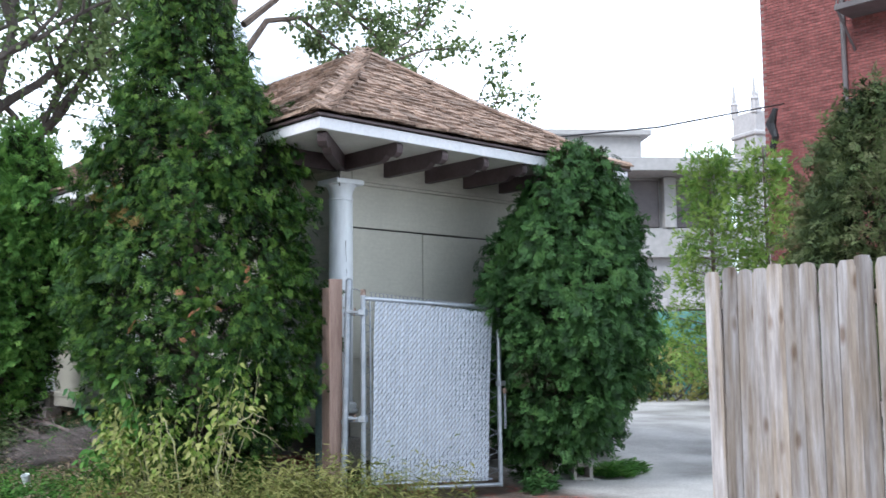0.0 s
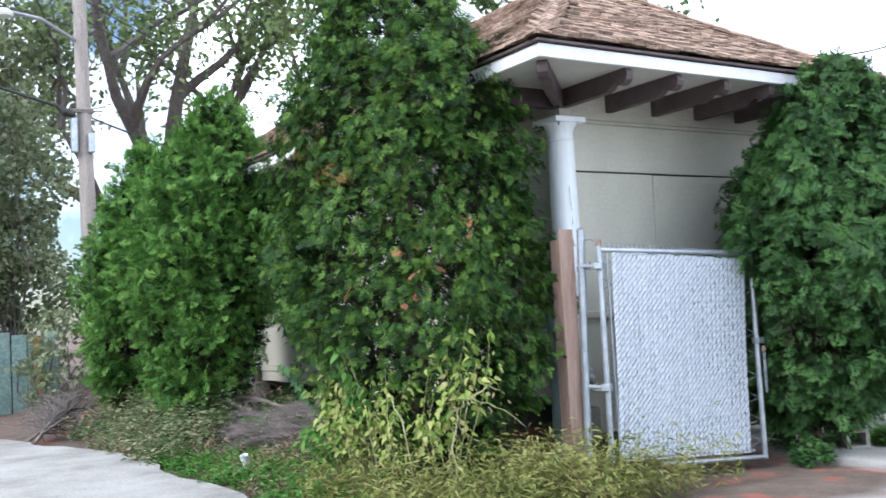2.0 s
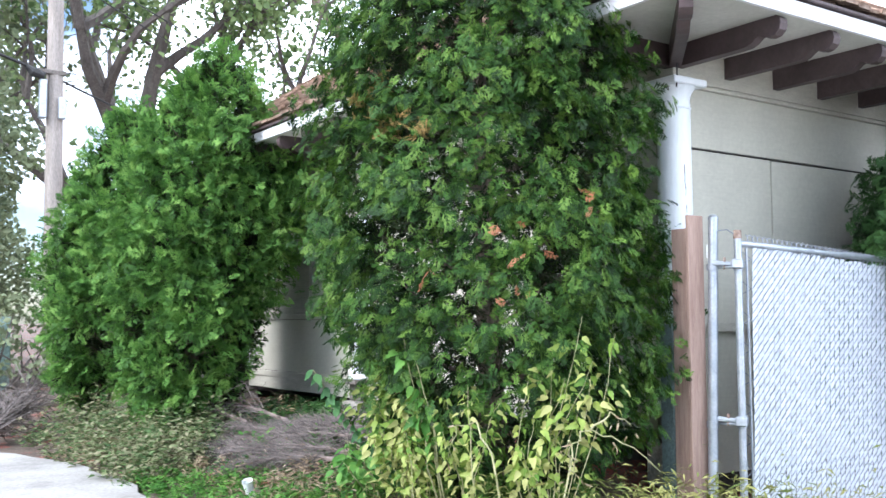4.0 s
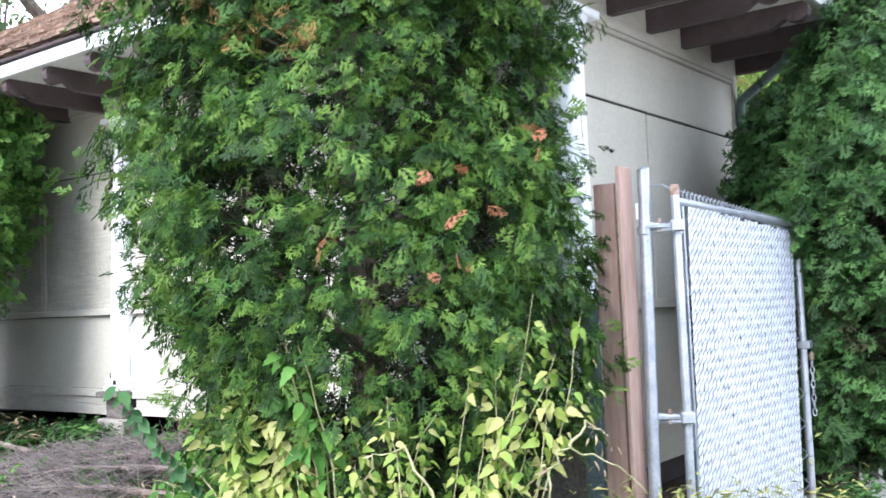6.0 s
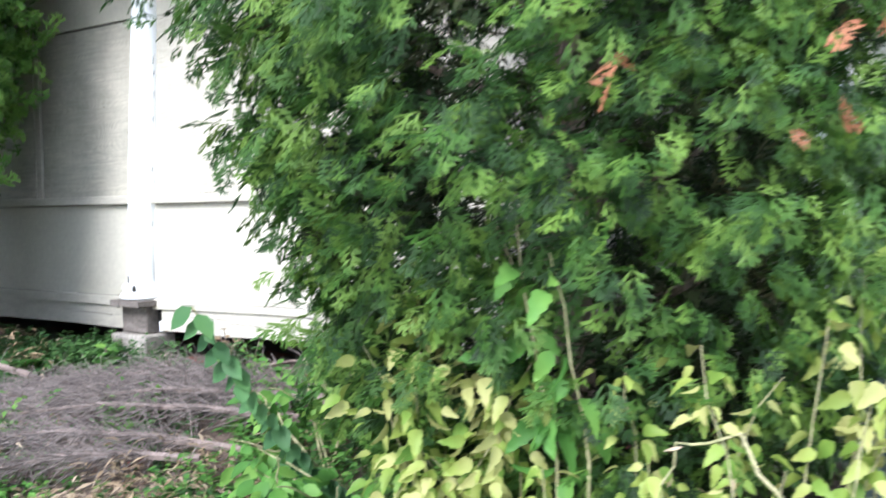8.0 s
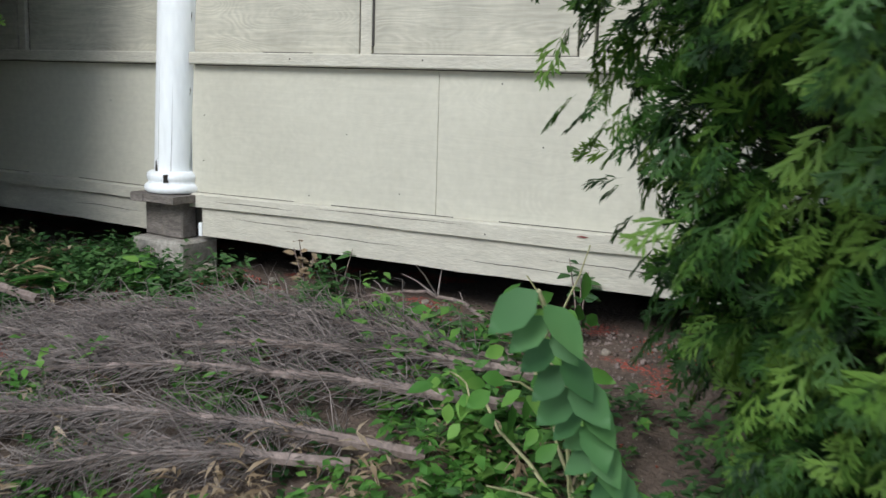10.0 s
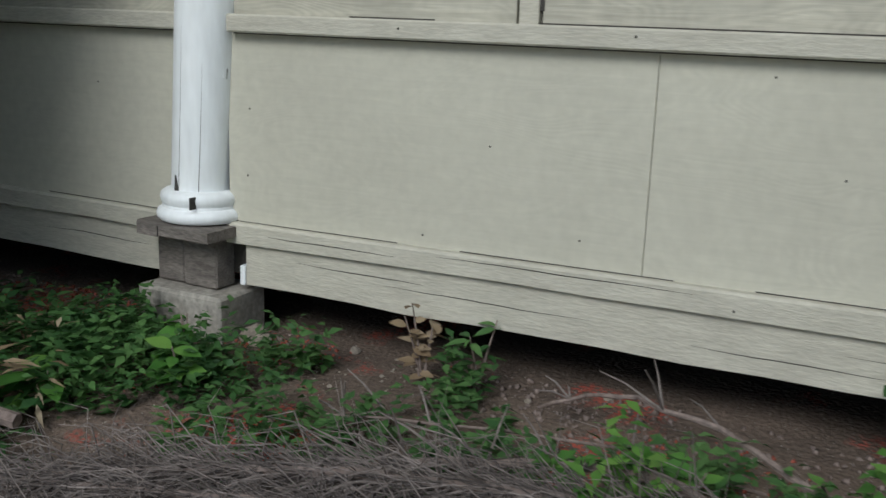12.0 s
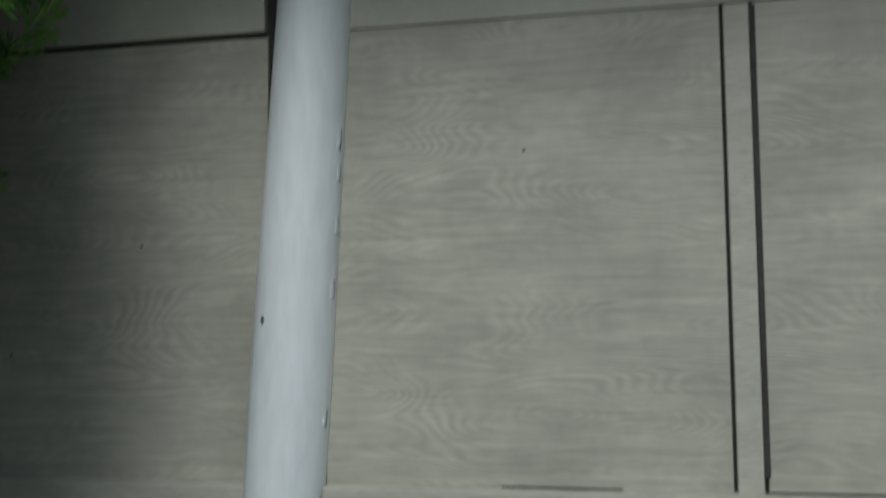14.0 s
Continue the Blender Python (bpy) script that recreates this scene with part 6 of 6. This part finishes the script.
def young_conifer(base, h, r, seed, leaf, label, size=0.36, rings=28, group="conifers across the drive"):
    """A straight stem with tiers of feathery branches and gaps between them."""
    rng = np.random.default_rng(seed)
    ob = thing("conifer", label, "tree", group, at=base)
    part("trunk", Build().tube([(0, 0, -0.1), (0.05, 0, h * 0.5), (0, 0, h)], [0.07, 0.045, 0.01], 7), M_BARK, ob)
    pl, ah = [], []
    b = Build()
    for i in range(rings):
        z = h * (0.12 + 0.87 * i / rings)
        for j in range(5):
            a = rng.uniform(0, 6.28)
            l = r * (1 - (z / h) ** 1.5) * rng.uniform(0.55, 1.15) + 0.1
            tip = np.array([math.cos(a) * l, math.sin(a) * l, 0.25 * l])
            b.tube([(0, 0, z), tuple(np.array([0, 0, z]) + tip)], [0.012, 0.004], 4, False)
            for k in range(8):
                u = rng.uniform(0.2, 1.05)
                pl.append(np.array([0, 0, z]) + tip * u + rng.normal(0, 0.06, 3)), ah.append(tip + rng.normal(0, 0.5, 3) * l)
    tagged(part("branch_frame", b, M_BARK, ob), kind="stuff")
    n = len(pl)
    part("crown", joined("crown", [scatter(SMALL_SPRAY, np.array(pl), np.array(ah), rng.normal(0, 1, (n, 3)), size * rng.uniform(0.6, 1.3, n))], leaf), None, ob)


young_conifer((11.3, 2.75, 0), 5.4, 0.95, 5, M_LIMELEAF, "young yellow green conifer with feathery tiers")
young_conifer((12.3, 2.1, 0), 5.5, 0.75, 6, M_LIMELEAF, "slim lime green conifer with feathery tiers")
evergreen("evergreen_tree", "large dark olive evergreen behind the picket fence", (7.75, -2.25, 0), [(0.2, 0.8), (1.0, 1.15), (2.2, 1.28), (3.2, 1.12), (4.0, 0.82), (4.7, 0.40), (5.1, 0.05)], 1100, 10, 0.21, 77, M_OLIVEGREEN, sprays=False, inner=0.6, group="conifers across the drive")


def utility_pole():
    ob = thing("utility_pole", "weathered wooden utility pole with boxes and cables", "pole", at=(-1.22, 13.2, 0))
    part("shaft", Build().tube([(0, 0, -0.2), (-0.03, 0, 4), (-0.1, 0, 11)], [0.16, 0.15, 0.115], 12), M_POLE, ob, "", True)
    part("terminal_box", Build().box(-0.33, -0.16, 5.05, -0.2, -0.02, 5.75, bevel=0.02), M_GALV, ob, "grey steel box")
    part("terminal_box", Build().box(-0.02, -0.22, 5.05, 0.11, -0.13, 5.45, bevel=0.02), M_GALV, ob, "small grey box")
    part("bracket", Build().box(-0.36, -0.14, 5.85, 0.12, -0.06, 5.93, bevel=0.01), M_BAREWOOD, ob)
    part("splice_case", Build().tube([(-0.55, -0.1, 5.95), (-0.45, -0.12, 5.85), (-0.25, -0.12, 5.8)], [0.04, 0.09, 0.07], 10), M_BLACK, ob, "black splice case")
    arm = part("lamp_arm", Build().tube([(-0.1, 0, 7.3), (-0.9, -0.5, 7.55), (-1.5, -0.9, 7.5)], 0.035, 8), M_GALV, ob)
    part("lamp_head", Build().lathe([(0.04, 0), (0.15, 0.03), (0.17, 0.08), (0.10, 0.16), (0.03, 0.18)], -1.62, -0.98, 12, 1.0).mesh("lamp_head", M_PLASTIC, True), None, arm, "white lamp head").location = (0, 0, 7.35)
    for z in (5.7, 5.9, 7.6, 7.9, 8.3):
        part("step_pin", Build().tube([(0.1, -0.1, z), (0.28, -0.16, z)], 0.012, 5), M_BLACK, ob)
    return ob


utility_pole()


def wire(a, b, sag, r=0.014):
    pts = []
    for u in np.linspace(0, 1, 15):
        pts.append((a[0] + (b[0] - a[0]) * u, a[1] + (b[1] - a[1]) * u, a[2] + (b[2] - a[2]) * u - sag * 4 * u * (1 - u)))
    solid("overhead_cable", Build().tube(pts, r, 5), M_BLACK, "black overhead cable strung from the utility pole", "cable", group="overhead cables")


wire((-1.75, 13.1, 5.95), (-12.0, 9.0, 8.8), 0.3, 0.03)
wire((-1.5, 13.1, 5.9), (9.0, 22.0, 6.4), 0.5, 0.02)
wire((-1.5, 13.1, 7.9), (9.0, 24.0, 9.4), 0.6, 0.016)
wire((-1.5, 13.1, 8.3), (9.0, 24.0, 9.9), 0.6, 0.016)
wire((-1.5, 13.1, 7.6), (-14.0, 5.0, 8.6), 0.4, 0.016)


def green_fence():
    ob = thing("board_fence", "faded green board fence with rusty orange posts", "fence", at=(-6.0, 14.0, 0))
    rng = random.Random(6)
    for i in range(26):
        x = -3.5 + 0.3 * i
        part("board", Build().box(x, 0, 0, x + 0.27, 0.03, 1.55 + rng.uniform(-0.06, 0.06), bevel=0.005), M_GREENFENCE, ob)
    for x in (1.35, 1.85, 3.8):
        part("post", Build().box(x, -0.12, 0, x + 0.12, -0.02, 1.5, bevel=0.01), M_ORANGE, ob, "rusty orange post")


green_fence()
for i in range(3):
    solid("yellow_pipe", Build().tube([(-8.0, 11.2 + 0.25 * i, 0.22 + 0.12 * i), (-4.4, 11.6 + 0.25 * i, 0.2 + 0.1 * i)], 0.035, 8), M_YELLOWPIPE, "yellow pipe lying by the alley", "pipe", group="stacked yellow pipes", smooth=True)


# ---- beyond the drive: buildings ----
def brick_building():
    x0, ya, yb, h = 31.6, 12.6, -14.0, 23.0
    ob = thing("brick_building", "tall red brick building with an iron balcony", "building", at=(x0, ya, 0))
    part("wall", Build().box(0, yb - ya, 0, 14, 0, h), M_MORTAR, ob, "red brick wall")
    bricks = Build()
    rows, cols = 150, 36
    for r in range(rows):
        z = 2.4 + r * 0.137
        for c in range(cols):
            y = -0.005 - c * 0.33 - (0.165 if r % 2 else 0)
            if y - 0.31 < -11.9:
                continue
            bricks.add([(-0.02, y, z), (-0.02, y - 0.31, z), (-0.02, y - 0.31, z + 0.118), (-0.02, y, z + 0.118), (0, y, z), (0, y - 0.31, z), (0, y - 0.31, z + 0.118), (0, y, z + 0.118)], [(0, 1, 2, 3), (3, 2, 6, 7), (0, 4, 5, 1), (0, 3, 7, 4)])
    me = bricks.mesh("brickwork", M_BRICK)
    tagged(part("brickwork", me, None, ob), kind="stuff")
    part("drainpipe", Build().tube([(-0.15, -3.6, 9), (-0.15, -3.6, h)], 0.1, 8), M_GREYDARK, ob)
    bal = part("balcony", Build().box(-1.5, -9.5, 14.2, 0, -3.9, 14.45, bevel=0.03), M_GREYDARK, ob, "dark iron balcony")
    for i in range(14):
        part("bar", Build().tube([(-1.45, -4.0 - 0.42 * i, 14.4), (-1.45, -4.0 - 0.42 * i, 15.5)], 0.03, 5), M_GREYDARK, bal)
    part("handrail", Build().tube([(-1.45, -3.9, 15.5), (-1.45, -9.5, 15.5)], 0.04, 6), M_GREYDARK, bal)
    part("brace", Build().tube([(-1.4, -4.0, 14.2), (0, -4.0, 12.9)], 0.05, 6), M_GREYDARK, bal)


brick_building()


def grey_building():
    ob = thing("office_building", "grey rendered low building with deep flat eaves", "building", at=(18.3, 14.0, 0))
    m = pose(0, 0, 0, 0, 0, -38)

    def bx(name, a, material, label="", parent=ob, bevel=0.02):
        return part(name, Build().box(*a, m, bevel), material, parent, label)

    bx("wall", (-6, 0.6, 0, 7.2, 10, 7.2), M_GREYWALL, "grey rendered wall")
    bx("roof_slab", (-6.8, -0.9, 7.2, 8.6, 10.5, 7.65), M_GREYWALL, "deep flat roof slab")
    bx("upper_storey", (-6, 2.4, 7.65, 4.6, 9, 9.05), M_GREYWALL, "set back upper storey")
    bx("upper_roof", (-6.3, 2.1, 9.05, 4.9, 9.3, 9.25), M_GREYWALL)
    bx("spandrel", (-6, 0.3, 4.4, 7.3, 0.58, 5.4), M_GREYWALL, "pale spandrel band")
    for i in range(7):
        x = -5.6 + 1.8 * i
        w = bx("window", (x, 0.5, 5.45, x + 1.2, 0.59, 7.1), M_GREYDARK, "dark recessed window")
        bx("window_frame", (x - 0.08, 0.42, 5.4, x, 0.58, 7.15), M_STONE, "", w)
        bx("pillar", (x + 1.3, 0.2, 5.42, x + 1.7, 0.59, 7.18), M_GREYWALL)
        w = bx("window", (x, 0.5, 1.0, x + 1.2, 0.59, 2.6), M_GREYDARK, "dark lower window")
        bx("window_sill", (x - 0.1, 0.2, 2.62, x + 1.3, 0.58, 3.0), M_STONE, "", w)


grey_building()


def church_tower():
    ob = thing("church_tower", "pale stone church tower with corner pinnacles", "tower", at=(64.8, 31.5, 0))
    m = pose(0, 0, 0, 0, 0, -20)
    part("shaft", Build().box(-1.35, -1.35, 0, 1.35, 1.35, 19.6, m, 0.1), M_STONE, ob)
    part("cornice", Build().box(-1.5, -1.5, 17.6, 1.5, 1.5, 18.0, m, 0.1), M_STONE, ob)
    for sx in (-1.2, 1.2):
        for sy in (-1.2, 1.2):
            c = m @ Vector((sx, sy, 0))
            part("pinnacle", Build().lathe([(0.28, 19.4), (0.28, 20.4), (0.34, 20.5), (0.2, 20.7), (0.03, 22.3)], c.x, c.y, 8), M_STONE, ob)
    for s in (-1, 1):
        part("belfry_opening", Build().box(s * 0.6 - 0.25, -1.38, 14.0, s * 0.6 + 0.25, -1.3, 16.8, m, 0.05), M_GREYDARK, ob)


church_tower()
solid("teal_screen", Build().box(-3.5, 0, 0, 3.5, 0.04, 2.3, pose(14.8, 7.4, 0, 0, 0, -52), bevel=0.01), M_TEAL, "teal windscreen sheet on a far fence", "screen")


def far_cable():
    ob = thing("overhead_cable", "black cable bundle hanging near the brick wall", "cable", "overhead cables", at=(0, 0, 0))
    part("line", Build().tube([(15.0, 12.5, 7.6), (22.0, 11.3, 8.9), (31.4, 11.6, 11.3)], 0.03, 5), M_BLACK, ob)
    part("coil", Build().tube([(30.3, 11.4, 10.9), (30.4, 11.7, 10.3), (30.2, 11.4, 9.7), (30.4, 11.7, 9.2)], [0.1, 0.22, 0.15, 0.12], 7), M_BLACK, ob)


far_cable()


# ---- roof shakes ----
def shakes():
    """Courses of split shakes. The end slope's are pieces of their own; the long slope's are joined."""
    rng = random.Random(12)
    meshes = []
    for k in range(6):
        w, l, t = (0.10, 0.13, 0.16, 0.12, 0.145, 0.11)[k], 0.27, 0.022 + 0.003 * (k % 3)
        o = [(-w / 2, 0, 0), (w / 2, 0, 0), (w / 2, l, 0), (-w / 2, l, 0), (-w / 2, -0.004 * (k % 2), t), (w / 2, 0.006 * (k % 3), t), (w / 2 - 0.004, l, 0.004), (-w / 2 + 0.004, l, 0.004)]
        me = Build().add(o, [(0, 3, 2, 1), (4, 5, 6, 7), (0, 1, 5, 4), (1, 2, 6, 5), (2, 3, 7, 6), (3, 0, 4, 7)]).mesh("shake", M_SHAKE)
        meshes.append((w, me))

    def lay(face, u):
        """Pose of a course: the slope's foot at u in from the eave."""
        z, z2 = rise(u), rise(u + 0.15)
        return z, math.atan2(z2 - z, 0.15)

    count = 0
    rest = Build()
    u = -0.05
    course = 0
    while u < APEX - 0.06:
        z, pitch = lay(0, max(u, 0))
        c, s = math.cos(pitch), math.sin(pitch)
        for face in (0, 1):
            lo = RX0 + u if face == 0 else RY0 + u
            hi = RX1 - u if face == 0 else min(RY1 - u, 9.0)
            p = lo + 0.02
            while p < hi - 0.05:
                w, me = meshes[rng.randrange(6)]
                q = p + w / 2
                zz = z + 0.006 + rng.uniform(0, 0.014)
                jig = rng.uniform(-0.022, 0.022)
                tw = rng.uniform(-1.5, 1.5)
                if face == 0:
                    m = Matrix.Translation((q, RY0 + u + jig, zz)) @ Euler((pitch - 0.05, 0, radians(tw))).to_matrix().to_4x4()
                else:
                    m = Matrix.Translation((RX0 + u + jig, q, zz)) @ Euler((0, 0, radians(-90 + tw))).to_matrix().to_4x4() @ Euler((pitch - 0.05, 0, 0)).to_matrix().to_4x4()
                if face == 0 and count < 300:
                    ob = part("shake", me, None, ROOF)
                    ob.matrix_basis = m
                    count += 1
                else:
                    rest.add([m @ v.co for v in me.vertices], [tuple(f.vertices) for f in me.polygons])
                p += w + rng.uniform(0.004, 0.012)
        u += 0.118 * c
        course += 1
    tagged(part("shake_field", rest, M_SHAKE_JOINED, ROOF), kind="stuff")
    # hip caps: pairs of shakes lapped over the two near hips and the ridge
    caps = Build()
    for k in range(24):
        a = -0.03 + (APEX - 0.02) * k / 24
        z = rise(max(a, 0)) + 0.035
        z2 = rise(max(a, 0) + 0.2) + 0.035
        for sx in (0, 1):
            for side in (-1, 1):
                bx = RX0 + a if sx == 0 else RX1 - a
                dx = 1 if sx == 0 else -1
                p0 = Vector((bx, RY0 + a, z + 0.014))
                p1 = Vector((bx + dx * 0.2, RY0 + a + 0.2, z2 + 0.0))
                across = Vector((dx, -1, 0)).normalized() * 0.105 * side + Vector((0, 0, -0.05))
                v = [p0, p0 + across, p1 + across, p1]
                up = Vector((0, 0, 0.018))
                caps.add(v + [q + up for q in v], [(0, 3, 2, 1), (4, 5, 6, 7), (0, 1, 5, 4), (1, 2, 6, 5), (2, 3, 7, 6), (3, 0, 4, 7)])
    for k in range(36):
        y = RY0 + APEX - 0.1 + 0.17 * k
        z = rise(APEX) + 0.02
        for side in (-1, 1):
            v = [(RX0 + APEX, y, z + 0.012), (RX0 + APEX + 0.13 * side, y, z - 0.07), (RX0 + APEX + 0.13 * side, y + 0.25, z - 0.085), (RX0 + APEX, y + 0.25, z - 0.004)]
            caps.add(v + [(a, b, c + 0.018) for a, b, c in v], [(0, 3, 2, 1), (4, 5, 6, 7), (0, 1, 5, 4), (1, 2, 6, 5), (2, 3, 7, 6), (3, 0, 4, 7)])
    part("hip_caps", caps, M_SHAKE_JOINED, ROOF, "lapped shake caps on hips and ridge")


M_SHAKE_JOINED = mat("cedar_shake_joined", [(0.15, 0.095, 0.065), (0.27, 0.185, 0.135), (0.36, 0.27, 0.21)], 3.0, 0.9, 0.6, 30, depth=0.01)


def island_vary(m, amount):
    """Lets each separate piece of a joined mesh differ in value."""
    n, link = m.node_tree.nodes, m.node_tree.links.new
    b = n["Principled BSDF"]
    src = b.inputs["Base Color"].links[0].from_socket
    geo, r, h = n.new("ShaderNodeNewGeometry"), n.new("ShaderNodeMapRange"), n.new("ShaderNodeHueSaturation")
    r.inputs["To Min"].default_value, r.inputs["To Max"].default_value = 1 - amount, 1 + amount
    link(geo.outputs["Random Per Island"], r.inputs["Value"]), link(r.outputs["Result"], h.inputs["Value"])
    link(src, h.inputs["Color"]), link(h.outputs["Color"], b.inputs["Base Color"])


island_vary(M_SHAKE_JOINED, 0.35)
island_vary(M_BRICK, 0.22)
island_vary(M_TWIG, 0.55)
shakes()
